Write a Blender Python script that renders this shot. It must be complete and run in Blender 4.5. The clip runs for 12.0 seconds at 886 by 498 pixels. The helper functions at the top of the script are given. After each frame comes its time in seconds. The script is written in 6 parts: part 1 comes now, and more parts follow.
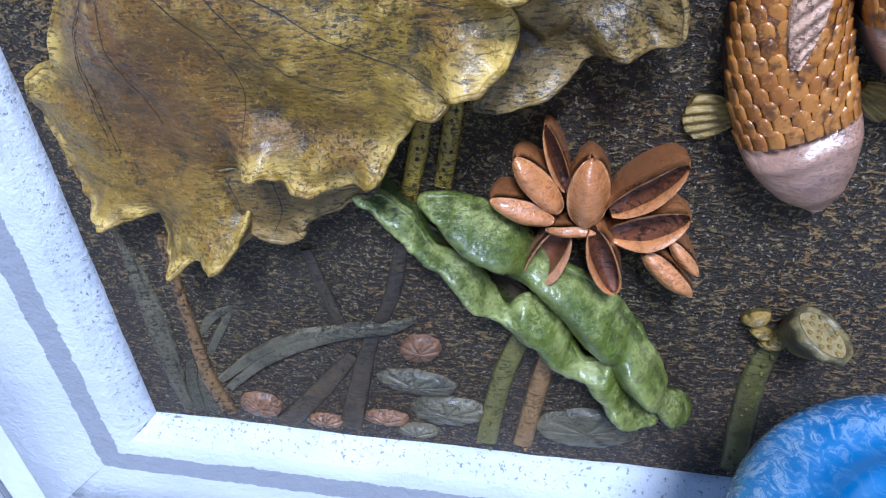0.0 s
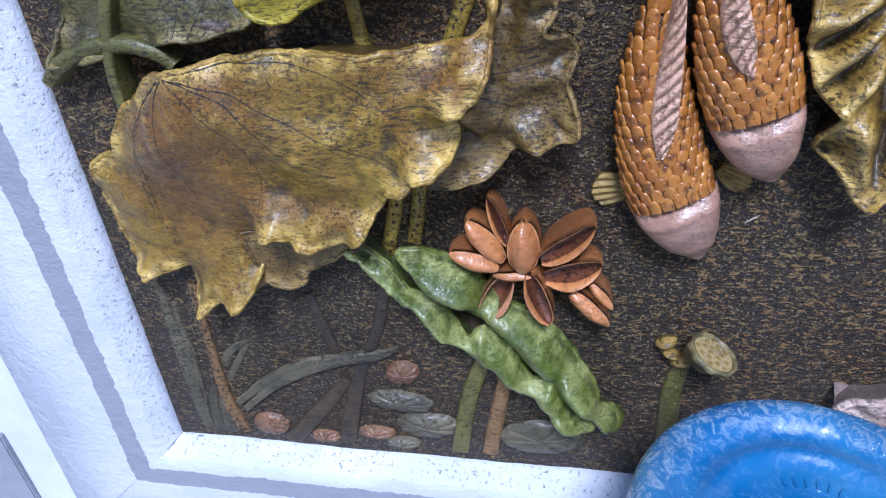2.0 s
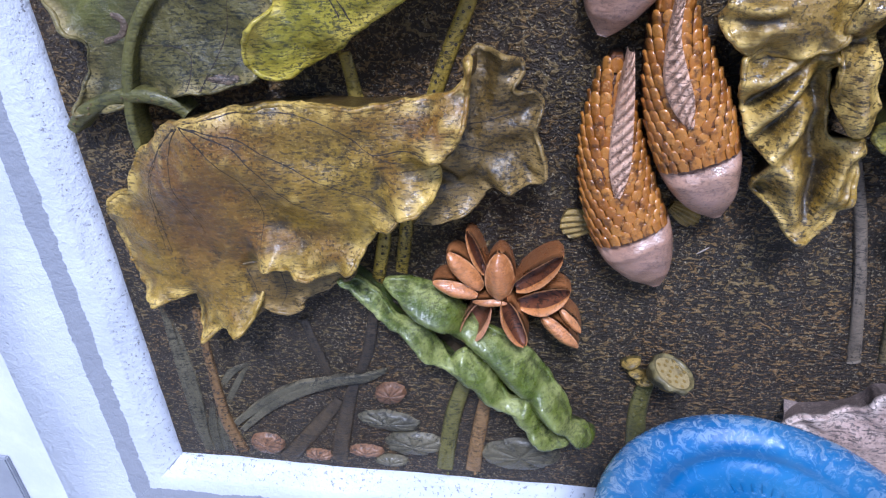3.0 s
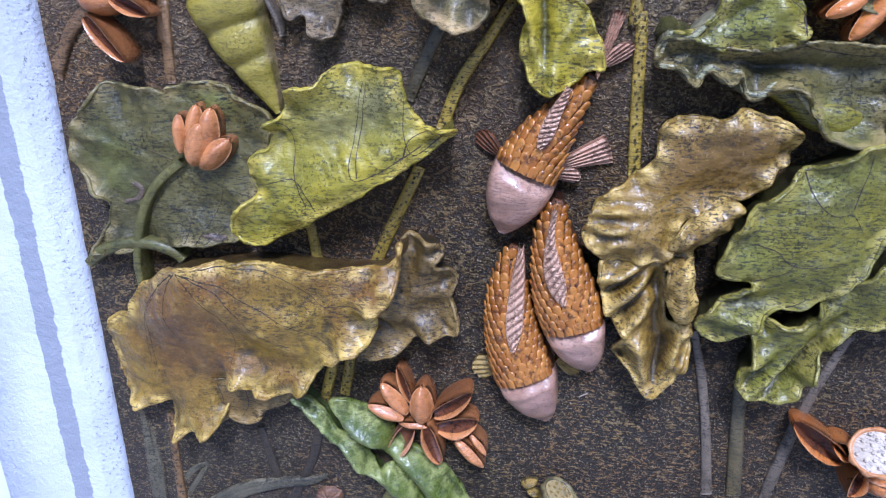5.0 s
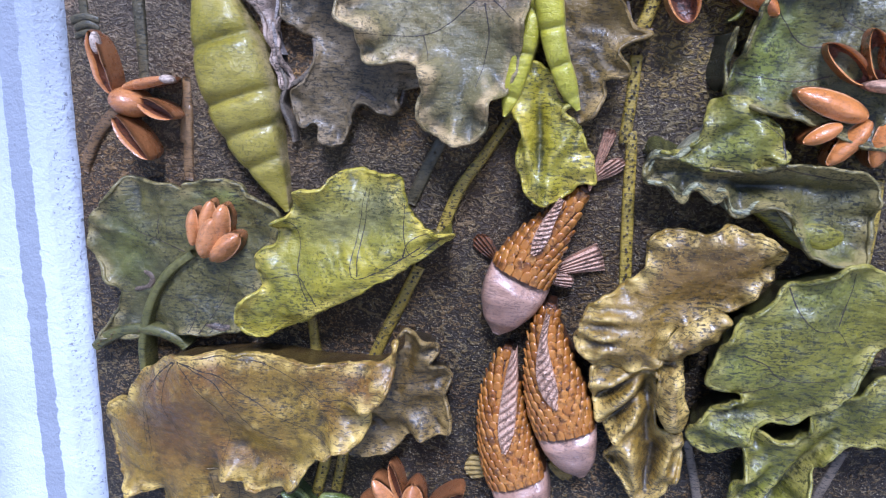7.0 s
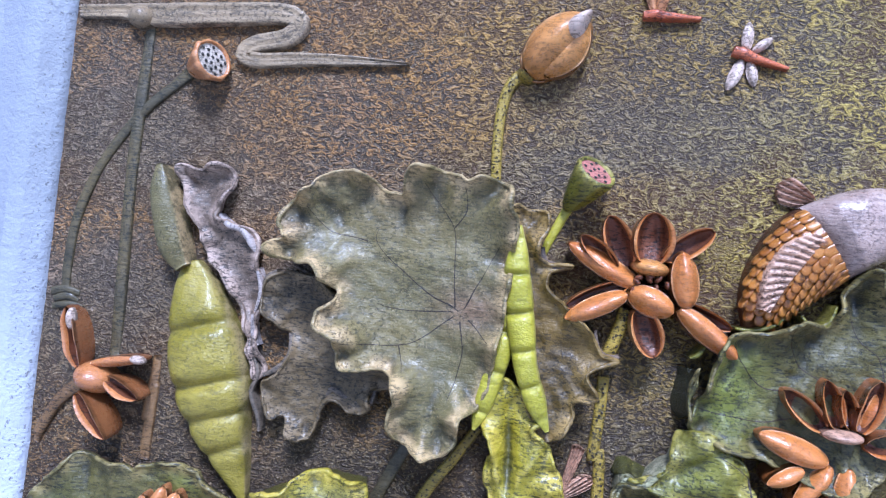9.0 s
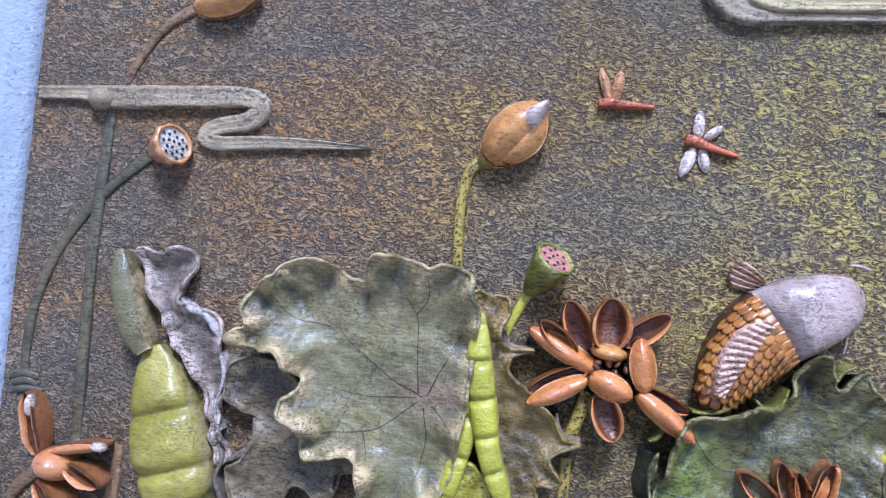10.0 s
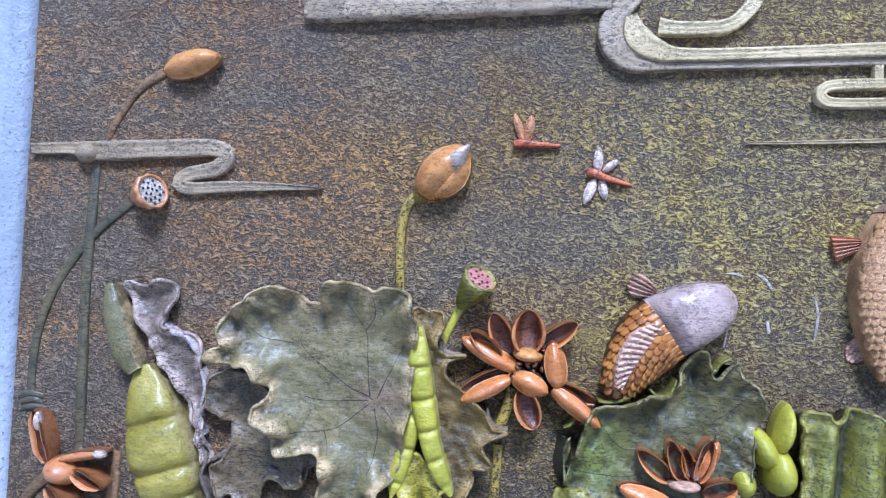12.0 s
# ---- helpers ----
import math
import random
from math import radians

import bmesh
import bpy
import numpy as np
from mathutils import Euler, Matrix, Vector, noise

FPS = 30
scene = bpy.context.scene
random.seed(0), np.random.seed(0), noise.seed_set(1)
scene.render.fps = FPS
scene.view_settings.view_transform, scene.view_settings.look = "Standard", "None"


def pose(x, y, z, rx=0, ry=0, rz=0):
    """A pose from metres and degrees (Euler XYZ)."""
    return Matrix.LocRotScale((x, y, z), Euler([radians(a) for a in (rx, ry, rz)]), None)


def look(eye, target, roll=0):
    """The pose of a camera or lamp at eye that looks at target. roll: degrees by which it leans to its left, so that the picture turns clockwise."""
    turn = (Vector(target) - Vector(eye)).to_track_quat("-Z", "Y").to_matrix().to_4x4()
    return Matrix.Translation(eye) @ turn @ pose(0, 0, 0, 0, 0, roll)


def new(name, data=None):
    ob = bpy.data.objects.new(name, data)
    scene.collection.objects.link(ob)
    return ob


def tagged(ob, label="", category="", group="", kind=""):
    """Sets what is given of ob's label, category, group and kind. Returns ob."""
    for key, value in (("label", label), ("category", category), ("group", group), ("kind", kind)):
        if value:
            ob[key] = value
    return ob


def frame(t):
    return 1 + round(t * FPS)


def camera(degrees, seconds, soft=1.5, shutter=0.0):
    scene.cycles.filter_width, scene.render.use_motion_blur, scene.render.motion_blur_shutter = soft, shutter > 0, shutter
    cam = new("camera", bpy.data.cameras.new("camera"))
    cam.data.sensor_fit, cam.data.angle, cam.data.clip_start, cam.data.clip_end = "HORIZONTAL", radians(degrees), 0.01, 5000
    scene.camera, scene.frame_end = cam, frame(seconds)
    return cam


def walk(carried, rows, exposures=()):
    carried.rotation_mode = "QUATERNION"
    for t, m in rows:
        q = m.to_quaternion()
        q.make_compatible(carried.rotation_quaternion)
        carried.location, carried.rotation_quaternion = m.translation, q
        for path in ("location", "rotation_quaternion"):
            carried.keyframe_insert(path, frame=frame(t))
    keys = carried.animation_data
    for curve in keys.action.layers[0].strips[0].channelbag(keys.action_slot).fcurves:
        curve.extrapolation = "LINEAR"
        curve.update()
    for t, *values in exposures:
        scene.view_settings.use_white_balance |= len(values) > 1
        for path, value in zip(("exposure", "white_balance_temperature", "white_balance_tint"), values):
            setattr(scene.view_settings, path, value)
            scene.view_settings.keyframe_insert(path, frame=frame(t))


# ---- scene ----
from mathutils.bvhtree import BVHTree
from mathutils.geometry import delaunay_2d_cdt

cam = camera(66.0, 12.0, soft=1.2)
PATH = [
    (0, (0.405, -0.422, 0.544), (0.075, 1.172, -0.618), -3.1),
    (0.5, (0.403, -0.427, 0.543), (0.071, 1.16, -0.628), -3.5),
    (1, (0.412, -0.439, 0.556), (0.08, 1.147, -0.617), -4.2),
    (1.5, (0.433, -0.476, 0.592), (0.097, 1.139, -0.539), -4.3),
    (2, (0.457, -0.522, 0.627), (0.108, 1.127, -0.449), -4.2),
    (2.5, (0.464, -0.55, 0.635), (0.116, 1.118, -0.413), -4.3),
    (3, (0.475, -0.577, 0.657), (0.148, 1.129, -0.336), -3.6),
    (3.5, (0.496, -0.613, 0.696), (0.195, 1.153, -0.193), -2.4),
    (3.7, (0.505, -0.618, 0.701), (0.202, 1.161, -0.161), -2.0),
    (5.3, (0.55, -0.696, 0.791), (0.267, 1.137, 0.042), 1.3),
    (5.5, (0.547, -0.696, 0.791), (0.27, 1.14, 0.046), 1.1),
    (6, (0.547, -0.7, 0.788), (0.287, 1.143, 0.057), 1.7),
    (6.5, (0.561, -0.702, 0.789), (0.269, 1.155, 0.105), 1.5),
    (7, (0.567, -0.705, 0.803), (0.222, 1.197, 0.289), 2.8),
    (7.5, (0.567, -0.703, 0.827), (0.188, 1.233, 0.495), 4.0),
    (7.7, (0.561, -0.71, 0.818), (0.201, 1.248, 0.62), 4.5),
    (9.3, (0.549, -0.694, 0.962), (0.26, 1.285, 0.973), 6.5),
    (9.5, (0.55, -0.695, 0.978), (0.272, 1.285, 1.0), 6.4),
    (10, (0.554, -0.703, 1.003), (0.327, 1.284, 1.05), 5.8),
    (10.5, (0.563, -0.719, 1.021), (0.344, 1.268, 1.087), 5.1),
    (11, (0.576, -0.76, 1.033), (0.327, 1.224, 1.041), 4.8),
    (11.5, (0.574, -0.801, 1.046), (0.377, 1.19, 1.054), 3.9),
    (12, (0.617, -0.82, 1.044), (0.429, 1.171, 1.063), 3.4),
]
walk(cam, [(t, look(eye, target, roll)) for t, eye, target, roll in PATH],
     [(0, 0.20, 4800, 14), (1.5, 0.16, 4930, 17), (3.5, 0.24, 5030, 21), (6, 0.42, 4680, 23), (7.5, 0.44, 4760, 22), (9.5, 0.60, 4600, 19), (12, 0.60, 4480, 17)])

BX, BY, BZ = 0.646, -0.190, 0.192
SKY, SUN = 0.10, 4.0

# ---------------------------------------------------------------- light
world = bpy.data.worlds.new("sky")
scene.world = world
world.use_nodes = True
wn = world.node_tree
sky = wn.nodes.new("ShaderNodeTexSky")
sky.sky_type = "NISHITA"
sky.sun_disc = False
sky.sun_elevation = radians(50)
sky.sun_rotation = radians(150)
sky.dust_density = 1.0
wn.links.new(sky.outputs[0], wn.nodes["Background"].inputs[0])
wn.nodes["Background"].inputs[1].default_value = SKY
sun = new("sun", bpy.data.lights.new("sun", "SUN"))
sun.data.energy = SUN
sun.data.angle = radians(16)
sun.data.color = (1.0, 0.97, 0.93)
sun.matrix_world = look((0.62, -1.5, 2.5), (0.45, 0, 0.6))


# ---------------------------------------------------------------- materials
class Nodes:
    """Short hand for building one material's node tree."""

    def __init__(self, name):
        self.mat = bpy.data.materials.new(name)
        self.mat.use_nodes = True
        self.t = self.mat.node_tree
        self.bsdf = self.t.nodes["Principled BSDF"]

    def put(self, socket, value):
        if isinstance(value, bpy.types.NodeSocket):
            self.t.links.new(value, socket)
        elif isinstance(value, (tuple, list)) and len(value) == 3 and socket.type == "RGBA":
            socket.default_value = (*value, 1)
        else:
            socket.default_value = value

    def math(self, op, a, b=0.0, c=0.0):
        n = self.t.nodes.new("ShaderNodeMath")
        n.operation = op
        for i, v in enumerate((a, b, c)):
            self.put(n.inputs[i], v)
        return n.outputs[0]

    def noise(self, vec, scale, detail=4.0, rough=0.6, warp=0.0):
        n = self.t.nodes.new("ShaderNodeTexNoise")
        self.put(n.inputs["Vector"], vec)
        n.inputs["Scale"].default_value = scale
        n.inputs["Detail"].default_value = detail
        n.inputs["Roughness"].default_value = rough
        n.inputs["Distortion"].default_value = warp
        return n.outputs[0]

    def step(self, x, lo, hi, a=0.0, b=1.0):
        n = self.t.nodes.new("ShaderNodeMapRange")
        n.interpolation_type = "SMOOTHSTEP"
        for i, v in enumerate((x, lo, hi, a, b)):
            self.put(n.inputs[i], v)
        return n.outputs[0]

    def mix(self, f, a, b):
        n = self.t.nodes.new("ShaderNodeMix")
        n.data_type = "RGBA"
        self.put(n.inputs[0], f)
        self.put(n.inputs[6], a)
        self.put(n.inputs[7], b)
        return n.outputs[2]

    def bump(self, height, strength, dist):
        n = self.t.nodes.new("ShaderNodeBump")
        n.inputs["Strength"].default_value = strength
        n.inputs["Distance"].default_value = dist
        self.put(n.inputs["Height"], height)
        return n.outputs[0]

    def coords(self, out="Object"):
        n = self.t.nodes.new("ShaderNodeTexCoord")
        return n.outputs[out]

    def world(self):
        return self.t.nodes.new("ShaderNodeNewGeometry").outputs["Position"]

    def split(self, vec):
        n = self.t.nodes.new("ShaderNodeSeparateXYZ")
        self.put(n.inputs[0], vec)
        return n.outputs

    def attr(self, name):
        n = self.t.nodes.new("ShaderNodeAttribute")
        n.attribute_name = name
        return n.outputs["Fac"]

    def random(self):
        return self.t.nodes.new("ShaderNodeObjectInfo").outputs["Random"]

    def done(self, color, rough, normal=None, spec=0.5, coat=0.0, coat_normal=None):
        self.put(self.bsdf.inputs["Base Color"], color)
        self.put(self.bsdf.inputs["Roughness"], rough)
        self.bsdf.inputs["Specular IOR Level"].default_value = spec
        self.bsdf.inputs["Coat Weight"].default_value = coat
        self.bsdf.inputs["Coat Roughness"].default_value = 0.16
        if normal is not None:
            self.put(self.bsdf.inputs["Normal"], normal)
            self.put(self.bsdf.inputs["Coat Normal"], coat_normal or normal)
        return self.mat


def painted(name, wash, mid, light, rim, rough=0.36, grain=1.0, coat=0.0, age_shade=1.0, accent=None):
    """Cast relief, painted in three tones, with a dark wash rubbed into the pores. Hollows are coloured darker, as in
    shade, and ridges lighter.
    """
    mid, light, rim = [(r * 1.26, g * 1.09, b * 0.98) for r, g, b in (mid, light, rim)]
    m = Nodes(name)
    p = m.world()
    big = m.noise(p, 9.0, 3.0, 0.55, 0.6)
    mid_n = m.noise(p, 38.0, 5.0, 0.65)
    fine = m.noise(p, 340.0, 3.0, 0.65)
    streak = m.t.nodes.new("ShaderNodeMapping")
    m.put(streak.inputs[0], p)
    streak.inputs["Scale"].default_value = (30, 30, 160)
    st = m.noise(streak.outputs[0], 1.0, 3.0, 0.6)
    col = m.mix(m.step(big, 0.36, 0.62), mid, light)
    if accent:
        soft = m.math("MULTIPLY", m.attr("accent"), m.step(m.noise(p, 26.0, 4.0, 0.6), 0.25, 0.55, 0.55, 1.0))
        col = m.mix(soft, col, accent)
    speck = m.noise(p, 480.0, 2.0, 0.7)
    # shade of hollows and undersides, light on ridges: put into the colour by relief
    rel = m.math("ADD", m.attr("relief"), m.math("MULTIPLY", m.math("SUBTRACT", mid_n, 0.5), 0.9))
    col = m.mix(m.step(rel, -0.95, -0.05, 0.85 * age_shade, 0.0), col, wash)
    col = m.mix(m.step(rel, 0.25, 1.05, 0.0, 0.45 * age_shade), col, rim)
    col = m.mix(m.step(mid_n, 0.52, 0.70, 0.0, 0.40 * age_shade), col, wash)
    col = m.mix(m.step(st, 0.57, 0.70, 0.0, 0.4 * age_shade), col, wash)
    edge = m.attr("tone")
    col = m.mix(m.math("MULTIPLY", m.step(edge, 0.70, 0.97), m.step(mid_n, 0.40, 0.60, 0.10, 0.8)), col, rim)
    brushed = m.t.nodes.new("ShaderNodeMapping")
    m.put(brushed.inputs[0], p)
    brushed.inputs["Rotation"].default_value = (0, radians(28), 0)
    brushed.inputs["Scale"].default_value = (120, 120, 480)
    hatch = m.noise(brushed.outputs[0], 1.0, 3.0, 0.65, 0.4)
    where = m.step(m.noise(p, 13.0, 3.0), 0.36, 0.56, 0.15, 1.0)
    col = m.mix(m.math("MULTIPLY", m.step(hatch, 0.53, 0.585, 0.0, 0.82 * age_shade * age_shade), where), col, wash)
    pits = m.math("MULTIPLY", m.step(fine, 0.55, 0.61), m.step(m.noise(p, 17.0, 3.0), 0.36, 0.60))
    col = m.mix(m.math("MULTIPLY", pits, 0.75 * age_shade * age_shade), col, wash)
    col = m.mix(m.step(speck, 0.59, 0.66, 0.0, 0.24 * age_shade), col, rim)
    h = m.math("ADD", m.math("MULTIPLY", mid_n, 0.20 * grain), m.math("MULTIPLY", fine, 0.24 * grain))
    h = m.math("ADD", h, m.math("MULTIPLY", st, 0.15 * grain))
    h = m.math("SUBTRACT", h, m.math("MULTIPLY", hatch, 0.14 * grain))
    h = m.math("SUBTRACT", h, m.math("MULTIPLY", pits, 0.16 * grain * age_shade))
    return m.done(col, m.step(mid_n, 0.3, 0.75, rough + 0.04, rough + 0.20), m.bump(h, 1.0, 0.0050), 0.5, 0.16 + coat, m.bump(h, 1.0, 0.0014))


olive_gold = painted("olive_gold_paint", (0.022, 0.015, 0.007), (0.15, 0.080, 0.008), (0.215, 0.155, 0.014), (0.58, 0.46, 0.12), 0.30, coat=0.02, age_shade=0.95, accent=(0.165, 0.072, 0.009))
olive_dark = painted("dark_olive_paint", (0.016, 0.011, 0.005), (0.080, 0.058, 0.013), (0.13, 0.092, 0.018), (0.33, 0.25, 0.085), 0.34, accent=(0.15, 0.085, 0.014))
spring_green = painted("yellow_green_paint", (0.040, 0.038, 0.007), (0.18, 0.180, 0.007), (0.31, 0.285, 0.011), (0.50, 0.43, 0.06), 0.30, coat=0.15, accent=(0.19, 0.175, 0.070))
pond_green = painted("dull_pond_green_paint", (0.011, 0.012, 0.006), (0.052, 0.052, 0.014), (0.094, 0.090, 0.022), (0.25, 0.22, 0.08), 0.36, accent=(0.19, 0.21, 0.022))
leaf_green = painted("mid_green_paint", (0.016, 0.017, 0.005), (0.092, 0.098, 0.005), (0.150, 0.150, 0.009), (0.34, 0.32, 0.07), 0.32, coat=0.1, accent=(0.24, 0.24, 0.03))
bright_green = painted("fresh_green_paint", (0.012, 0.018, 0.007), (0.048, 0.082, 0.008), (0.090, 0.130, 0.012), (0.30, 0.36, 0.12), 0.22, coat=0.25, age_shade=0.75)
bean_green = painted("lime_bean_paint", (0.060, 0.062, 0.006), (0.30, 0.31, 0.020), (0.40, 0.40, 0.030), (0.52, 0.50, 0.14), 0.24, age_shade=0.5)
shell_green = painted("pale_lime_shell_paint", (0.045, 0.042, 0.014), (0.206, 0.189, 0.010), (0.267, 0.241, 0.030), (0.40, 0.34, 0.17), 0.30, age_shade=0.65, coat=0.10)
grey_green = painted("grey_green_leaf_paint", (0.038, 0.035, 0.017), (0.110, 0.105, 0.039), (0.163, 0.148, 0.056), (0.513, 0.414, 0.212), 0.32, age_shade=0.85, accent=(0.23, 0.145, 0.075))
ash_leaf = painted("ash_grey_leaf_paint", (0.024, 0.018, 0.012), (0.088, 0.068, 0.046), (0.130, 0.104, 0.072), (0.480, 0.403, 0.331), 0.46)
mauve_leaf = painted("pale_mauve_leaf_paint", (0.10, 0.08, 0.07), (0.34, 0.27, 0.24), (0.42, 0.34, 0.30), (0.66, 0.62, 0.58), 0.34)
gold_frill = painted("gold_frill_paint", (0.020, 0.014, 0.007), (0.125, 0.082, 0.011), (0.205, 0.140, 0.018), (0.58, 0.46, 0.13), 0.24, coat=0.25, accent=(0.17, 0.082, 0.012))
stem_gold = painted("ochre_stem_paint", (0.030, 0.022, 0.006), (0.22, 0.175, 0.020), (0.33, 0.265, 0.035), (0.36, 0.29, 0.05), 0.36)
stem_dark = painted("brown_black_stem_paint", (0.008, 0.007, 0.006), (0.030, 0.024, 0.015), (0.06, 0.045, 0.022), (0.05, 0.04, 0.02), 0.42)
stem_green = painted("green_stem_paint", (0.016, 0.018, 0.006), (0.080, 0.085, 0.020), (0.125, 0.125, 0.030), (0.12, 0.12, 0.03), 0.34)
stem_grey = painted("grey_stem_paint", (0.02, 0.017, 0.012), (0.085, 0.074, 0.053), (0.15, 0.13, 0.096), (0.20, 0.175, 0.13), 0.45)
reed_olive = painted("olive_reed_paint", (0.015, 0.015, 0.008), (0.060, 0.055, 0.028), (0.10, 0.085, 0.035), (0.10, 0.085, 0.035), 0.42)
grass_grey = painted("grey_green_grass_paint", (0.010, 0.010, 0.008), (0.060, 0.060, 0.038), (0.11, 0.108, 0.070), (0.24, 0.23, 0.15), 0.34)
petal_tan = painted("copper_tan_petal_paint", (0.06, 0.020, 0.008), (0.329, 0.142, 0.044), (0.451, 0.210, 0.070), (0.500, 0.276, 0.115), 0.20, grain=0.8, age_shade=0.62, coat=0.35)
petal_pale = painted("dusty_pink_petal_paint", (0.10, 0.045, 0.025), (0.415, 0.198, 0.100), (0.512, 0.277, 0.149), (0.450, 0.257, 0.148), 0.20, grain=0.7, age_shade=0.7)
bud_bronze = painted("bronze_bud_paint", (0.07, 0.03, 0.008), (0.366, 0.171, 0.037), (0.464, 0.244, 0.067), (0.5, 0.32, 0.14), 0.20, grain=0.6, age_shade=0.7)
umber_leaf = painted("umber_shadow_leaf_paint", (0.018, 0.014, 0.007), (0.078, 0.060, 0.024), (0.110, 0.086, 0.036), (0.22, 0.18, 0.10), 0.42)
fish_tan = painted("tan_scale_paint", (0.10, 0.05, 0.02), (0.36, 0.215, 0.085), (0.46, 0.29, 0.13), (0.5, 0.34, 0.17), 0.34, age_shade=0.7)
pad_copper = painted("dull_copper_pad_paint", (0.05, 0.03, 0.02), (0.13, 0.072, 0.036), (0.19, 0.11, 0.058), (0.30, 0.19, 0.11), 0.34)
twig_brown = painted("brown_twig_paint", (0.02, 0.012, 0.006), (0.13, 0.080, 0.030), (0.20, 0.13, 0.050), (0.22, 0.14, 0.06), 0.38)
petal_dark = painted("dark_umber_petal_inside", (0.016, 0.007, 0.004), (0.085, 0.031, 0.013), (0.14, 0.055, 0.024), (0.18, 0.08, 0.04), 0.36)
petal_orange = painted("burnt_orange_petal_paint", (0.07, 0.020, 0.006), (0.354, 0.120, 0.022), (0.451, 0.186, 0.042), (0.520, 0.286, 0.107), 0.20, grain=0.8, age_shade=0.62, coat=0.35)
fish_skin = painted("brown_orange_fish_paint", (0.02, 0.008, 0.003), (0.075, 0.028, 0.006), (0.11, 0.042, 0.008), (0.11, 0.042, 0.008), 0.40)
fish_head = painted("pinkish_grey_head_paint", (0.09, 0.055, 0.045), (0.27, 0.165, 0.112), (0.34, 0.225, 0.160), (0.34, 0.22, 0.15), 0.24, grain=0.7, age_shade=0.7, coat=0.3)
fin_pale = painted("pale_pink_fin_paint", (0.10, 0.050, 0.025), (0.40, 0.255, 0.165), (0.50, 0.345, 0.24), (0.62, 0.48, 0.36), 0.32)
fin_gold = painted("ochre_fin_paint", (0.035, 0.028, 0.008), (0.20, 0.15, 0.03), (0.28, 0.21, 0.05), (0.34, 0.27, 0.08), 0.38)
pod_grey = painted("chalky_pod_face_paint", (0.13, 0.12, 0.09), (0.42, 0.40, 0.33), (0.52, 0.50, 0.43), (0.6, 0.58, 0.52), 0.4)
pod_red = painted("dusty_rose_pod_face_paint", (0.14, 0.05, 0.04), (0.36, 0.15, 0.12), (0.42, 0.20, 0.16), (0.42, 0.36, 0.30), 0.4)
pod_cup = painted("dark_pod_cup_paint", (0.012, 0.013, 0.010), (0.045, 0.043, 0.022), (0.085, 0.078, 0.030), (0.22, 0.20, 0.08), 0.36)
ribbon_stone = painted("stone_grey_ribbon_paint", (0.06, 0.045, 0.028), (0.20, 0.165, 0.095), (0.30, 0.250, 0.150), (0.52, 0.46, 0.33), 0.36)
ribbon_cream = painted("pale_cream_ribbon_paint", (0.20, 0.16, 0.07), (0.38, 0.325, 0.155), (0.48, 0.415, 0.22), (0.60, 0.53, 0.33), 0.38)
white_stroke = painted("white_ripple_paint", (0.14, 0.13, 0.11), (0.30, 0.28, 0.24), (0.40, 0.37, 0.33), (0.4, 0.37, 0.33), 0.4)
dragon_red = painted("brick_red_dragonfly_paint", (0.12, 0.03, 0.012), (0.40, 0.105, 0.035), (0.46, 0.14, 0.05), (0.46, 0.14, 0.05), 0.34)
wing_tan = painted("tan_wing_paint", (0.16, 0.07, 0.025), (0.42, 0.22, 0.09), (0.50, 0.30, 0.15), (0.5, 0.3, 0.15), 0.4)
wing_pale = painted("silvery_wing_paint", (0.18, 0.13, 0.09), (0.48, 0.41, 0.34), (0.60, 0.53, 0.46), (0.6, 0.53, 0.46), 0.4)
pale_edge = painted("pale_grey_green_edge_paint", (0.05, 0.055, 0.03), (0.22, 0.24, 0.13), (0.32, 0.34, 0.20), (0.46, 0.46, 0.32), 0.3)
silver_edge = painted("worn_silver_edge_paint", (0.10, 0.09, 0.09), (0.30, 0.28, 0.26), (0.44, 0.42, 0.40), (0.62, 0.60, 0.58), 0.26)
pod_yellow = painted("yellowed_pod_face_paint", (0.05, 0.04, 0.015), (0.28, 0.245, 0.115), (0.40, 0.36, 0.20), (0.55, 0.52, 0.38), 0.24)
fish_silver = painted("silvery_head_paint", (0.09, 0.06, 0.05), (0.25, 0.190, 0.155), (0.34, 0.275, 0.235), (0.46, 0.40, 0.36), 0.16, grain=0.8, age_shade=0.8, coat=0.4)
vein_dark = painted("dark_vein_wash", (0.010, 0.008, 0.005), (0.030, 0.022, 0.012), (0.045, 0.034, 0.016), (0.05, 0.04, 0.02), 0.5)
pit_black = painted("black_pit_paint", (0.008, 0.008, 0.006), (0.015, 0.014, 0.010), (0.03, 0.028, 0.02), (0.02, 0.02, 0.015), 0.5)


def scale_paint():
    m = Nodes("orange_scale_paint")
    p = m.world()
    n = m.noise(p, 120.0, 4.0)
    col = m.mix(m.random(), (0.28, 0.090, 0.008), (0.46, 0.185, 0.026))
    col = m.mix(m.step(n, 0.46, 0.66, 0.0, 0.85), col, (0.08, 0.026, 0.005))
    col = m.mix(m.step(m.noise(p, 330.0, 2.0), 0.58, 0.66, 0.0, 0.5), col, (0.52, 0.27, 0.08))
    return m.done(col, 0.34, m.bump(n, 0.5, 0.002), 0.5, 0.25)


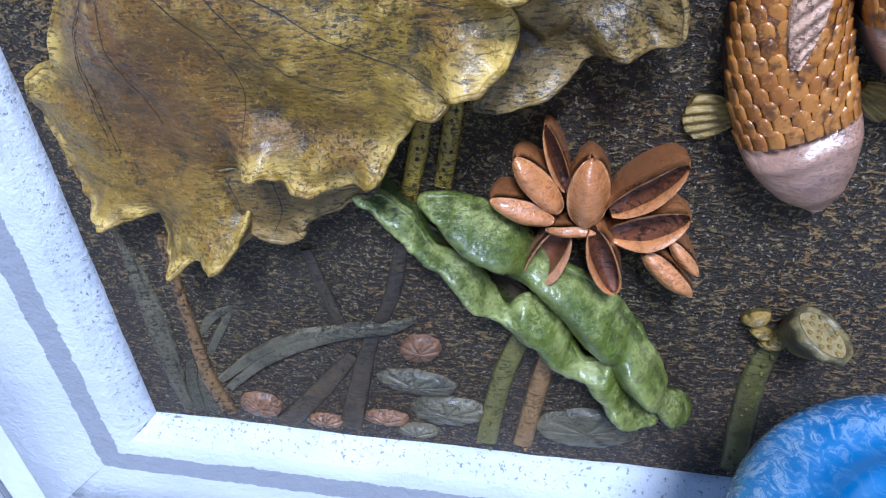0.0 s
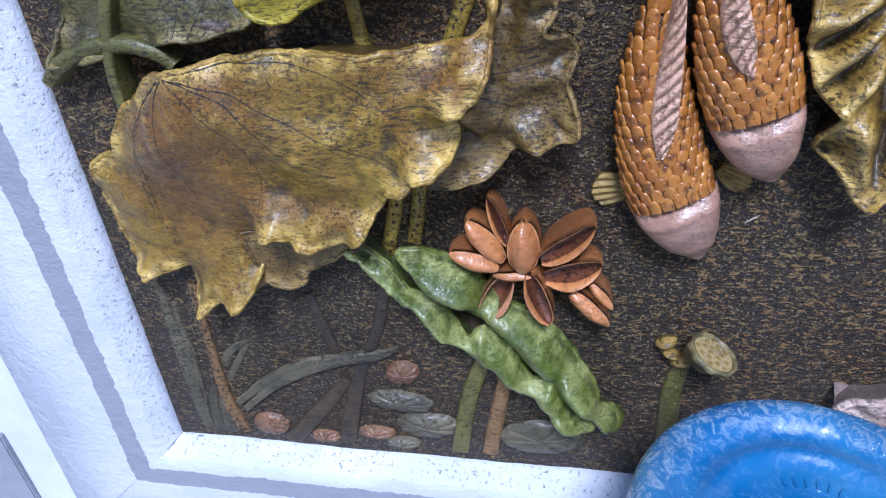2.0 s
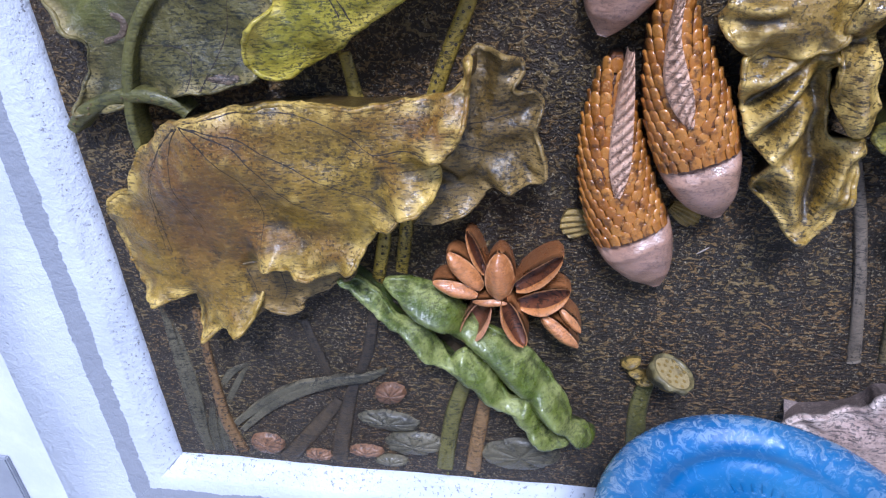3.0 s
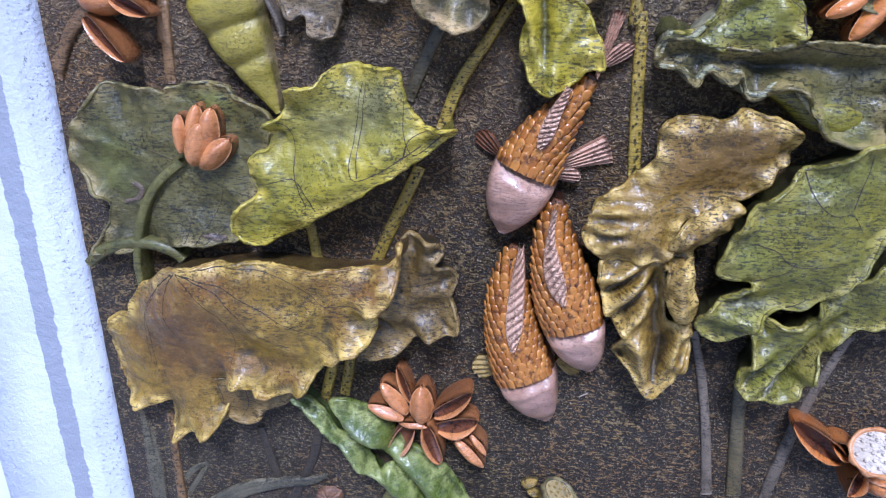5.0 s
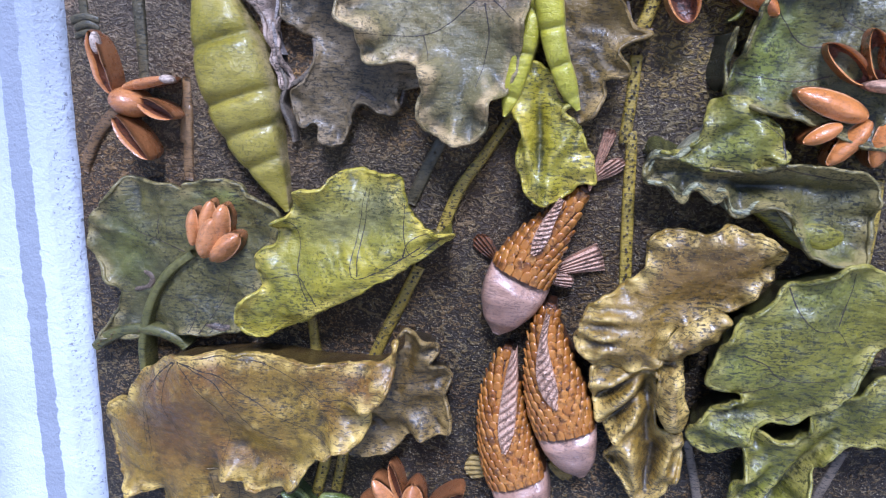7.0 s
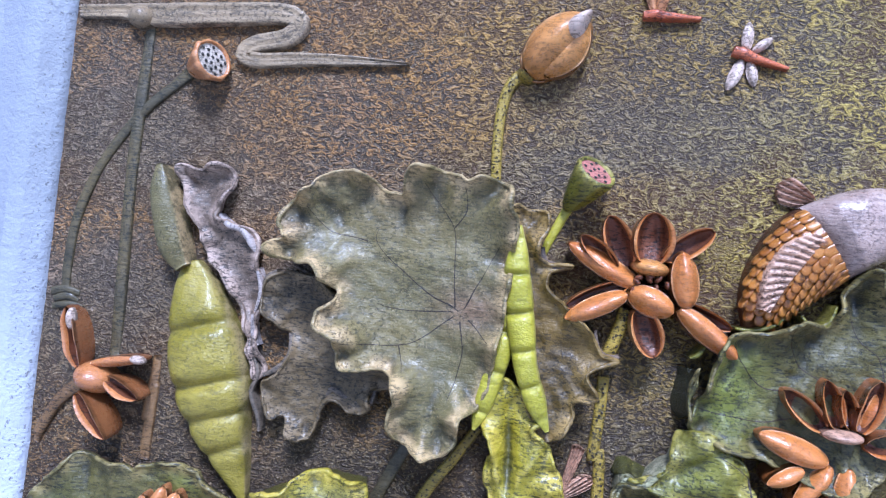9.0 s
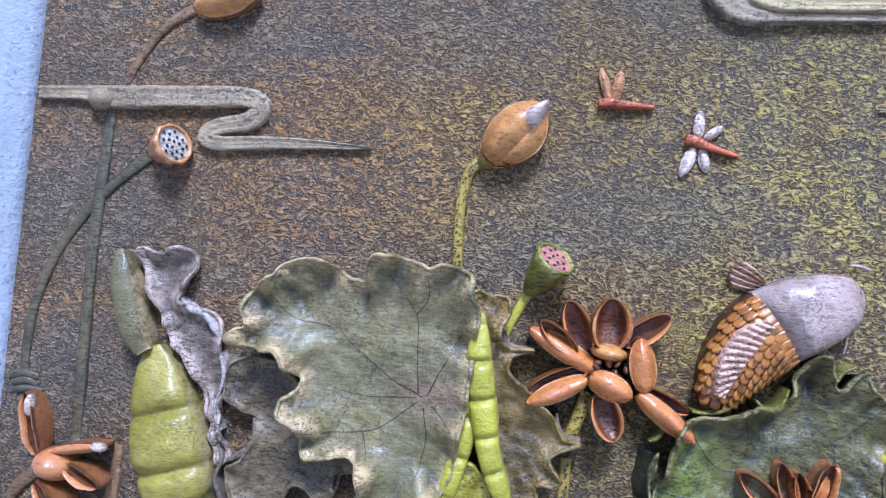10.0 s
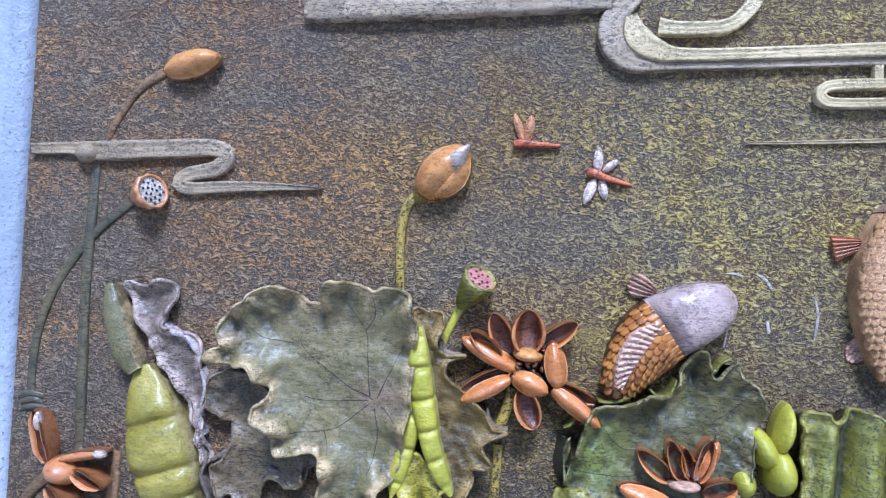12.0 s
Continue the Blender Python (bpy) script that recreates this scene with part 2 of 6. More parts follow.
def backdrop_paint():
    """The rough rendered ground of the relief: worm-like grain, dry-brushed over a black-brown wash."""
    m = Nodes("rough_relief_ground")
    p = m.world()
    x, y, z = m.split(p)
    big = m.noise(p, 2.6, 3.0, 0.6, 0.5)
    patch = m.noise(p, 6.0, 4.0, 0.62, 0.8)
    mapping = m.t.nodes.new("ShaderNodeMapping")
    m.put(mapping.inputs[0], p)
    mapping.inputs["Rotation"].default_value = (0, radians(-30), 0)
    mapping.inputs["Scale"].default_value = (0.72, 1.0, 1.1)
    grain = m.noise(mapping.outputs[0], 165.0, 3.0, 0.6, 1.6)
    fine = m.noise(p, 420.0, 2.0, 0.6)
    # combed water lines low on the panel, worm grain above
    comb = m.t.nodes.new("ShaderNodeMapping")
    m.put(comb.inputs[0], p)
    comb.inputs["Scale"].default_value = (130, 130, 330)
    lines = m.noise(comb.outputs[0], 1.0, 4.0, 0.6, 0.6)
    low = m.step(m.math("ADD", z, m.math("MULTIPLY", big, 0.25)), 0.34, 0.62, 0.60, 0.0)
    n = m.t.nodes.new("ShaderNodeMix")
    m.put(n.inputs[0], low)
    m.put(n.inputs[2], grain)
    m.put(n.inputs[3], lines)
    h = n.outputs[0]
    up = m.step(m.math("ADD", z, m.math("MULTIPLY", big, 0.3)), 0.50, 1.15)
    right = m.step(m.math("ADD", x, m.math("MULTIPLY", patch, 0.5)), 0.55, 1.15)
    streaks = m.t.nodes.new("ShaderNodeMapping")
    m.put(streaks.inputs[0], p)
    streaks.inputs["Rotation"].default_value = (0, radians(28), 0)
    streaks.inputs["Scale"].default_value = (3.0, 3.0, 9.0)
    sweep = m.noise(streaks.outputs[0], 1.0, 4.0, 0.6, 0.3)
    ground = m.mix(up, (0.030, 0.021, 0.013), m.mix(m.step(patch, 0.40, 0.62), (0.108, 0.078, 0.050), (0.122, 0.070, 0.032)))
    brush = m.mix(m.step(patch, 0.40, 0.60), (0.36, 0.255, 0.092), (0.38, 0.215, 0.068))
    brush_up = m.mix(m.step(sweep, 0.40, 0.60), (0.33, 0.240, 0.140), (0.52, 0.270, 0.080))
    brush_right = m.mix(m.step(sweep, 0.40, 0.62), (0.48, 0.370, 0.125), (0.64, 0.475, 0.10))
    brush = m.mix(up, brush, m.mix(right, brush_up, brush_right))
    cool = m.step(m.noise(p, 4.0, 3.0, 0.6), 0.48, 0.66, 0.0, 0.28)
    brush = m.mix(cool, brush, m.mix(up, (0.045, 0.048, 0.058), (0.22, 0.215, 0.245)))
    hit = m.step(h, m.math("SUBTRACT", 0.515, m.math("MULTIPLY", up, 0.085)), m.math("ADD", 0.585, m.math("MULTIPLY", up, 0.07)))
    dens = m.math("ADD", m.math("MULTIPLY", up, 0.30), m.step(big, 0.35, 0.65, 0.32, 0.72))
    col = m.mix(m.math("MULTIPLY", hit, dens), ground, brush)
    thick = m.math("MULTIPLY", m.step(sweep, 0.60, 0.70), m.math("MULTIPLY", right, up))
    col = m.mix(m.math("MULTIPLY", thick, 0.55), col, (0.60, 0.45, 0.10))
    # pale flecks: gold paint, and glints of the rough grain painted in
    col = m.mix(m.step(fine, 0.61, 0.66, 0.0, 0.65), col, m.mix(up, (0.42, 0.34, 0.20), (0.48, 0.38, 0.22)))
    hh = m.math("ADD", h, m.math("MULTIPLY", fine, 0.2))
    return m.done(col, m.step(h, 0.3, 0.7, 0.50, 0.32), m.bump(hh, 1.0, 0.014), 0.5)


def frame_paint():
    """White paint over cement, with a ragged grey band and flaked spots."""
    m = Nodes("flaking_white_paint")
    p = m.world()
    across = m.attr("tone")
    n = m.noise(p, 60.0, 5.0, 0.7)
    big = m.noise(p, 7.0, 4.0, 0.6)
    fine = m.noise(p, 260.0, 3.0)
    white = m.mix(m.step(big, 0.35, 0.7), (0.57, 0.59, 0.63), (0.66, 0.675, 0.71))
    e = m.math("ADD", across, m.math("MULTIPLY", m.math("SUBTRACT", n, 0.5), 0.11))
    # greyer with height: the dimmer light up there is put into the paint
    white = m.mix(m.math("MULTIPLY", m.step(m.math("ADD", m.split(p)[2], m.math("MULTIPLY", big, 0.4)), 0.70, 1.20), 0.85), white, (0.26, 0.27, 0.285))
    band = m.math("MULTIPLY", m.step(e, 0.360, 0.366), m.step(e, 0.592, 0.598, 1.0, 0.0))
    grey = m.mix(n, (0.27, 0.28, 0.31), (0.33, 0.34, 0.37))
    col = m.mix(band, white, grey)
    col = m.mix(m.math("MULTIPLY", m.step(across, 0.02, 0.03, 1.0, 0.0), m.step(n, 0.60, 0.66)), col, (0.18, 0.18, 0.18))
    inner = m.step(across, 0.15, 0.25, 1.0, 0.0)
    chips = m.math("MULTIPLY", m.step(m.noise(p, 210.0, 4.0, 0.75), 0.60, 0.63), inner)
    col = m.mix(m.math("MULTIPLY", chips, 0.75), col, (0.16, 0.155, 0.15))
    h = m.math("ADD", n, m.math("MULTIPLY", fine, 0.3))
    return m.done(col, 0.5, m.bump(m.math("SUBTRACT", h, m.math("MULTIPLY", chips, 0.5)), 0.6, 0.005), 0.4)


def plain_wall_paint(name, a, b, rough=0.7):
    m = Nodes(name)
    p = m.world()
    n = m.noise(p, 14.0, 6.0, 0.65)
    col = m.mix(m.step(n, 0.35, 0.7), a, b)
    return m.done(col, rough, m.bump(m.noise(p, 90.0, 4.0), 0.3, 0.003))


def bottle_plastic():
    m = Nodes("scuffed_blue_plastic")
    p = m.world()
    n = m.noise(p, 30.0, 5.0, 0.7, 1.2)
    big = m.noise(p, 9.0, 2.0)
    sc = m.noise(p, 75.0, 5.0, 0.75, 1.5)
    col = m.mix(m.step(big, 0.35, 0.65), (0.020, 0.150, 0.38), (0.060, 0.250, 0.50))
    worn = m.attr("tone")
    col = m.mix(m.math("MULTIPLY", m.step(sc, 0.46, 0.62, 0.0, 0.75), worn), col, (0.36, 0.47, 0.58))
    m.bsdf.inputs["Transmission Weight"].default_value = 0.25
    m.bsdf.inputs["IOR"].default_value = 1.45
    return m.done(col, m.step(sc, 0.4, 0.65, 0.07, 0.40), m.bump(m.math("MULTIPLY", sc, worn), 0.5, 0.004), 0.5, 0.4)


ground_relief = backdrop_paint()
scale_orange = scale_paint()
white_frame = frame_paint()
outer_white = plain_wall_paint("limewashed_wall", (0.62, 0.64, 0.68), (0.72, 0.73, 0.76))
grey_cement = plain_wall_paint("grey_cement_paint", (0.27, 0.28, 0.31), (0.34, 0.35, 0.38))
bounce_ground = plain_wall_paint("grey_bounce_ground", (0.24, 0.235, 0.225), (0.32, 0.31, 0.30))
blue_plastic = bottle_plastic()
white_plastic = plain_wall_paint("white_enamel", (0.68, 0.69, 0.70), (0.74, 0.74, 0.74), 0.35)


# ---------------------------------------------------------------- shape helpers
def smooth(pts, n, closed=False):
    """Evenly spaced points on a Catmull-Rom curve through the control points; works on rows of any width."""
    p = np.array(pts, float)
    k = len(p)
    out = []
    last = k if closed else k - 1
    for i in range(last):
        if closed:
            a, b, c, d = p[(i - 1) % k], p[i], p[(i + 1) % k], p[(i + 2) % k]
        else:
            a, b, c, d = p[max(i - 1, 0)], p[i], p[i + 1], p[min(i + 2, k - 1)]
        for s in np.linspace(0, 1, 12, endpoint=False):
            out.append(0.5 * (2 * b + (c - a) * s + (2 * a - 5 * b + 4 * c - d) * s * s + (3 * b - a - 3 * c + d) * s ** 3))
    out.append(p[0] if closed else p[-1])
    out = np.array(out)
    d = np.r_[0, np.cumsum(np.hypot(*(out[1:, :2] - out[:-1, :2]).T))]
    u = np.linspace(0, d[-1], n + (1 if closed else 0))
    res = np.c_[tuple(np.interp(u, d, out[:, j]) for j in range(out.shape[1]))]
    return res[:-1] if closed else res


def mesh_from(name, verts, faces, tone=None, relief=None):
    me = bpy.data.meshes.new(name)
    me.from_pydata([tuple(v) for v in verts], [], faces)
    me.polygons.foreach_set("use_smooth", [True] * len(me.polygons))
    if tone is not None:
        me.attributes.new("tone", "FLOAT", "POINT").data.foreach_set("value", np.asarray(tone, np.float32))
    if relief is not None:
        me.attributes.new("relief", "FLOAT", "POINT").data.foreach_set("value", np.asarray(relief, np.float32))
    me.update()
    return me


def attach(name, me, material, parent=None, label=""):
    ob = new(name, me)
    if me.materials:
        me.materials[0] = material
    else:
        me.materials.append(material)
    if parent is not None:
        ob.parent = parent
        ob.matrix_parent_inverse = parent.matrix_world.inverted()
    if label:
        ob["label"] = label
    return ob


def base_at(name, x, z):
    """An empty on the wall face that carries a thing's parts."""
    e = new(name)
    e.empty_display_size = 0.02
    e.location = (x, 0, z)
    e.matrix_world = Matrix.Translation((x, 0, z))
    return e


def grid_faces(rows, cols, wrap):
    f = []
    for i in range(rows - 1):
        for j in range(cols if wrap else cols - 1):
            k = (j + 1) % cols
            f.append((i * cols + j, i * cols + k, (i + 1) * cols + k, (i + 1) * cols + j))
    return f


def mound(q, x, z, long, wide, deg):
    """A soft swell of height 1 round (x, z), stretched along deg; with the way along it."""
    ca, sa = math.cos(radians(deg)), math.sin(radians(deg))
    dx, dz = q[:, 0] - x, q[:, 1] - z
    a, b = dx * ca + dz * sa, -dx * sa + dz * ca
    return np.exp(-(a / long) ** 2 - (b / wide) ** 2), a


def engrave(leaf_mesh, lines, parent, wide=0.0013):
    """Veins cut into a leaf: each a thin dark line that follows the surface."""
    tree = BVHTree.FromPolygons([v.co.copy() for v in leaf_mesh.vertices], [tuple(f.vertices) for f in leaf_mesh.polygons])
    for line in lines:
        s = smooth(line, max(14, int(26 * len(line) / 3)))
        verts = []
        for i, (x, z) in enumerate(s):
            t = s[min(i + 1, len(s) - 1)] - s[max(i - 1, 0)]
            t = t / (np.hypot(*t) + 1e-9)
            w = wide * (1.15 - 0.75 * i / len(s)) * (1 + 0.35 * noise.noise(Vector((x * 90, 1, z * 90))))
            x, z = x + 0.0016 * noise.noise(Vector((x * 40, 4, z * 40))), z + 0.0016 * noise.noise(Vector((x * 40, 8, z * 40)))
            for side, up in ((-1, -0.0006), (0, 0.0005), (1, -0.0006)):
                px, pz = x - t[1] * w * side, z + t[0] * w * side
                hit = tree.ray_cast(Vector((px, -1, pz)), Vector((0, 1, 0)))[0]
                if hit is None:
                    break
                verts.append((px, hit.y - up, pz))
            if len(verts) % 3:
                verts = verts[:len(verts) - len(verts) % 3]
                break
        if len(verts) > 8:
            attach("vein", mesh_from("vein", verts, grid_faces(len(verts) // 3, 3, False)), vein_dark, parent)


def blade(name, outline, centre, high, rim, material, parent=None, ruffle=0.006, waves=13, folds=None, seed=0, label="",
          n=360, under=0.75, lean=(0, 0), reach=0.035, swells=(), flare=None, ripples=(), veins=(), accents=()):
    """A cast leaf: swollen middle, waved and thickened rim, undercut back to the wall. folds: height, direction in degrees and spacing of crumpled pleats;
    swells: x, z, length, width, direction, height; flare: height, reach, direction and share elsewhere of an edge that turns outwards;
    ripples: a swell's numbers and a pitch; accents: x, z, length, width, direction, strength of a second paint; veins: engraved lines."""
    p = smooth(outline, n, True)
    c = np.array(centre)
    rnd = np.random.default_rng(seed)

    def normals(q):
        t = np.roll(q, -2, 0) - np.roll(q, 2, 0)
        t = t / (np.hypot(t[:, 0], t[:, 1])[:, None] + 1e-9)
        turn = np.sum(q[:, 0] * np.roll(q[:, 1], -1) - q[:, 1] * np.roll(q[:, 0], -1))
        return np.c_[t[:, 1], -t[:, 0]] * (1 if turn > 0 else -1)

    wob = np.array([noise.noise(Vector((q[0] * 45, seed * 3.1, q[1] * 45))) + 0.5 * noise.noise(Vector((q[0] * 130, seed, q[1] * 130))) for q in p])
    p = p + normals(p) * (wob * 0.0030)[:, None]
    out = normals(p)
    arc = np.cumsum(np.hypot(*(np.roll(p, -1, 0) - p).T))
    # uneven waves along the rim
    wave = np.zeros(n)
    for k in range(5):
        f = max(2, round(waves * (0.5 + 0.35 * k)))
        wave += math.pow(0.75, k) * np.sin(f * math.tau * arc / arc[-1] + rnd.uniform(0, math.tau))
    wave /= 1.9
    # points inside the outline, on a loose grid
    lo, hi = p.min(0), p.max(0)
    area = 0.5 * abs(np.sum(p[:, 0] * np.roll(p[:, 1], -1) - p[:, 1] * np.roll(p[:, 0], -1)))
    gap = min(0.0032, max(0.0015, math.sqrt(area / 6000)))
    gx, gz = np.meshgrid(np.arange(lo[0], hi[0], gap), np.arange(lo[1], hi[1], gap))
    g = np.c_[gx.ravel(), gz.ravel()] + rnd.uniform(-0.3, 0.3, (gx.size, 2)) * gap
    a, b = p, np.roll(p, -1, 0)
    inside = np.zeros(len(g), bool)
    for (x0, z0), (x1, z1) in zip(a, b):
        if z0 != z1:
            inside ^= ((z0 > g[:, 1]) != (z1 > g[:, 1])) & (g[:, 0] < (x1 - x0) * (g[:, 1] - z0) / (z1 - z0) + x0)
    g = g[inside]
    far = np.array([np.min(np.hypot(p[:, 0] - x, p[:, 1] - z)) for x, z in g])
    g = g[far > gap * 0.6]
    pts = [Vector(q) for q in p] + [Vector(q) for q in g]
    co, _, faces, source, _, _ = delaunay_2d_cdt(pts, [(k, (k + 1) % n) for k in range(n)], [list(range(n))], 1, 1e-7)
    q = np.array([(v.x, v.y) for v in co])
    near_at = np.array([np.argmin((p[:, 0] - x) ** 2 + (p[:, 1] - z) ** 2) for x, z in q])
    inward = np.hypot(*(q - p[near_at]).T)
    slot = {}
    for k, src in enumerate(source):
        for v in src:
            if v < n:
                slot[v] = k
    inward[list(slot.values())] = 0.0
    full = inward.max()
    r = 1 - inward / full
    wv, o = wave[near_at], out[near_at]
    h = high + (rim - high) * r ** 2.2
    h = h + ruffle * np.clip(1 - inward / reach, 0, 1) ** 1.6 * wv + 0.0035 * np.clip(1 - inward / 0.007, 0, 1)
    h = h + np.minimum(q[:, 0] - c[0], 0) * lean[0] + (q[:, 1] - c[1]) * lean[1]
    if flare:
        amount, deep, deg, rest = flare
        facing = np.maximum(0, o[:, 0] * math.cos(radians(deg)) + o[:, 1] * math.sin(radians(deg)))
        h = h + amount * np.clip(1 - inward / deep, 0, 1) ** 1.8 * (rest + (1 - rest) * facing) * (1 + 0.35 * wv)
    for x, z, long, wide, deg, amount in swells:
        h = h + amount * mound(q, x, z, long, wide, deg)[0]
    bend = np.array([noise.noise(Vector((u * 13, seed * 1.7, v * 13))) + 0.4 * noise.noise(Vector((u * 34, seed, v * 34))) for u, v in q])
    if folds:
        fa, fd, fs = folds
        along = q[:, 0] * math.cos(radians(fd)) + q[:, 1] * math.sin(radians(fd))
        cross = -q[:, 0] * math.sin(radians(fd)) + q[:, 1] * math.cos(radians(fd))
        w = np.sin(math.tau * (cross / fs + 0.95 * bend + 0.10 * np.sin(along * 60)))
        h = h + fa * (1 - 2 * np.abs(w) ** 0.7) * (0.55 + 0.45 * bend)
    for x, z, long, wide, deg, amount, pitch in ripples:
        m, u = mound(q, x, z, long, wide, deg)
        h = h + amount * m * np.sin(math.tau * (u / pitch + 0.9 * bend)) * (0.8 + 0.7 * bend)
    bumps = np.array([noise.noise(Vector((u * 15 + seed, 0.3, v * 15))) * 0.006 + noise.noise(Vector((u * 42, seed, v * 42))) * 0.0026
                      + noise.noise(Vector((u * 110, seed, v * 110))) * 0.0013 for u, v in q])
    # level the sharp ridges that a distance to the edge leaves
    pairs = np.array([(f[k], f[(k + 1) % len(f)]) for f in faces for k in range(len(f))])
    count = np.bincount(pairs[:, 0], minlength=len(q)) + 1e-9

    def level(v, times):
        for _ in range(times):
            v = 0.4 * v + 0.6 * np.bincount(pairs[:, 0], v[pairs[:, 1]], len(q)) / count
        return v

    rimmed = np.clip(inward / 0.006, 0, 1)
    h = h * (1 - rimmed) + level(h, 5) * rimmed
    h = np.maximum(h + bumps * min(1.0, full / 0.04), 0.003)
    # height over its surroundings; the paint shades hollows and lightens ridges by it
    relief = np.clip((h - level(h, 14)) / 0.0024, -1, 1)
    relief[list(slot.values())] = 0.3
    accent = np.clip(sum((mound(q, *t[:5])[0] * t[5] for t in accents), np.zeros(len(q))), 0, 1)
    verts = [(x, -k, z) for (x, z), k in zip(q, h)]
    tone = list(np.clip(1 - inward / 0.055, 0, 1))
    # the undercut from the rim back to the wall
    ring = [slot[k] for k in range(n)]
    edge = h[ring]
    faces = [tuple(f) for f in faces]
    for grow, drop, t in ((0.0016, 0.0025, 1.0), (0.0014, 0.006, 0.98), (-0.002, 0.011, 0.6), (-0.03 * (1 - under) - 0.004, 1.0, 0.2)):
        start = len(verts)
        k = np.maximum(edge - drop, 0.001 if drop < 1 else -0.002)
        verts += [(x, -y, z) for (x, z), y in zip(p + out * grow, k)]
        tone += [t] * n
        new_ring = list(range(start, start + n))
        faces += [(ring[k], ring[(k + 1) % n], new_ring[(k + 1) % n], new_ring[k]) for k in range(n)]
        ring = new_ring
    # the undercut is marked low, so that its shade is painted in
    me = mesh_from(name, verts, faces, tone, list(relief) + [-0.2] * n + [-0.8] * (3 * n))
    me.attributes.new("accent", "FLOAT", "POINT").data.foreach_set("value", np.asarray(list(accent) + [0.0] * (4 * n), np.float32))
    ob = attach(name, me, material, parent, label)
    # the thickened lip that runs round the leaf, swelling and fading
    verts, cols = [], 7
    for i in range(n):
        rad = 0.0006 + 0.0024 * max(0.0, 0.35 + noise.noise(Vector((p[i, 0] * 28, seed + 9, p[i, 1] * 28))))
        for j in range(cols):
            a = math.tau * j / cols
            q = p[i] + out[i] * (rad * math.cos(a) - 0.0006)
            verts.append((q[0], -(edge[i] - 0.001 + rad * math.sin(a)), q[1]))
    faces = grid_faces(n, cols, True) + [((n - 1) * cols + j, (n - 1) * cols + (j + 1) % cols, (j + 1) % cols, j) for j in range(cols)]
    attach("rim", mesh_from("rim", verts, faces, [0.87] * len(verts)), material, ob)
    engrave(me, veins, ob)
    return ob


def ribbon(name, spine, plump, material, parent=None, base=0.0, creases=0, groove=0.0, n=60, m=15, seed=0, label="", twist=0.0, power=0.75, crease=0.42):
    """A long form along a spine of (x, z, half width): half-round against the wall, with cross creases or long grooves."""
    s = smooth(spine, n)
    t = np.gradient(s[:, :2], axis=0)
    t /= np.hypot(t[:, 0], t[:, 1])[:, None] + 1e-9
    nn = np.c_[-t[:, 1], t[:, 0]]
    hw = np.maximum(s[:, 2], 0.0008)
    verts, tone = [], []
    u = np.linspace(0, 1, n)
    at = creases if isinstance(creases, tuple) else [(k + 0.5 + 0.15 * math.sin(7 * k + seed)) / creases for k in range(creases)]
    gap = 0.10 / max(1, len(at))
    pinch = 1 - crease * sum((np.exp(-np.abs((u - k) / gap) ** 1.5) for k in at), np.zeros(n))
    for i in range(n):
        end = min(1.0, 4.0 * min(i, n - 1 - i) / n + 0.15)
        for j in range(m):
            a = math.pi * j / (m - 1)
            side = math.cos(a)
            h = base + hw[i] * plump * math.sin(a) ** power * (0.4 + 0.6 * end) * pinch[i]
            if groove:
                h -= groove * (math.exp(-((side - 0.32) / 0.11) ** 2) + 0.8 * math.exp(-((side + 0.38) / 0.11) ** 2))
            w = hw[i] * (1 - 0.12 * (1 - pinch[i]))
            x = s[i, 0] + nn[i, 0] * side * w + twist * hw[i] * math.sin(u[i] * 7)
            z = s[i, 1] + nn[i, 1] * side * w
            k = noise.noise(Vector((x * 60, seed, z * 60))) * 0.10 * hw[i] * plump * math.sin(a)
            verts.append((x, -(h + k) if 0 < j < m - 1 else 0.002, z))
            tone.append(abs(side) * 0.9)
    f = grid_faces(n, m, False)
    f.append(tuple(range(m)))
    f.append(tuple(range((n - 1) * m, n * m))[::-1])
    # creases and side edges are marked low and get painted shade
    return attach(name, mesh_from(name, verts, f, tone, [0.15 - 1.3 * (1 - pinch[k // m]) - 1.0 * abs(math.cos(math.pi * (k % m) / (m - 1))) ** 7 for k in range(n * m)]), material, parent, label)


def studs(parent, spine, size, count, height, material, seed=3, name="prickle"):
    """Small ring-like prickle scars along a stem, one joined part."""
    rnd = random.Random(seed)
    s = smooth(spine, count)
    verts, faces = [], []
    for i, (x, z, hw) in enumerate(s):
        off = rnd.uniform(-0.55, 0.55) * hw
        x, z = x + off, z + rnd.uniform(-0.3, 0.3) * hw
        y = -height * math.sqrt(max(0.05, 1 - (off / hw) ** 2)) * hw * 1.0 - 0.0004
        k = len(verts)
        for r, dy in ((1.0, 0.0012), (0.75, -0.0010), (0.45, -0.0008), (0.2, 0.0006)):
            for j in range(8):
                a = math.tau * j / 8
                verts.append((x + size * r * math.cos(a), y + dy, z + size * r * math.sin(a)))
        for q in range(3):
            for j in range(8):
                l = (j + 1) % 8
                faces.append((k + q * 8 + j, k + q * 8 + l, k + q * 8 + 8 + l, k + q * 8 + 8 + j))
        faces.append(tuple(k + 24 + j for j in range(8)))
    ob = attach(name, mesh_from(name, verts, faces, [0.5] * len(verts)), material, parent)
    ob["kind"] = "stuff"
    return ob


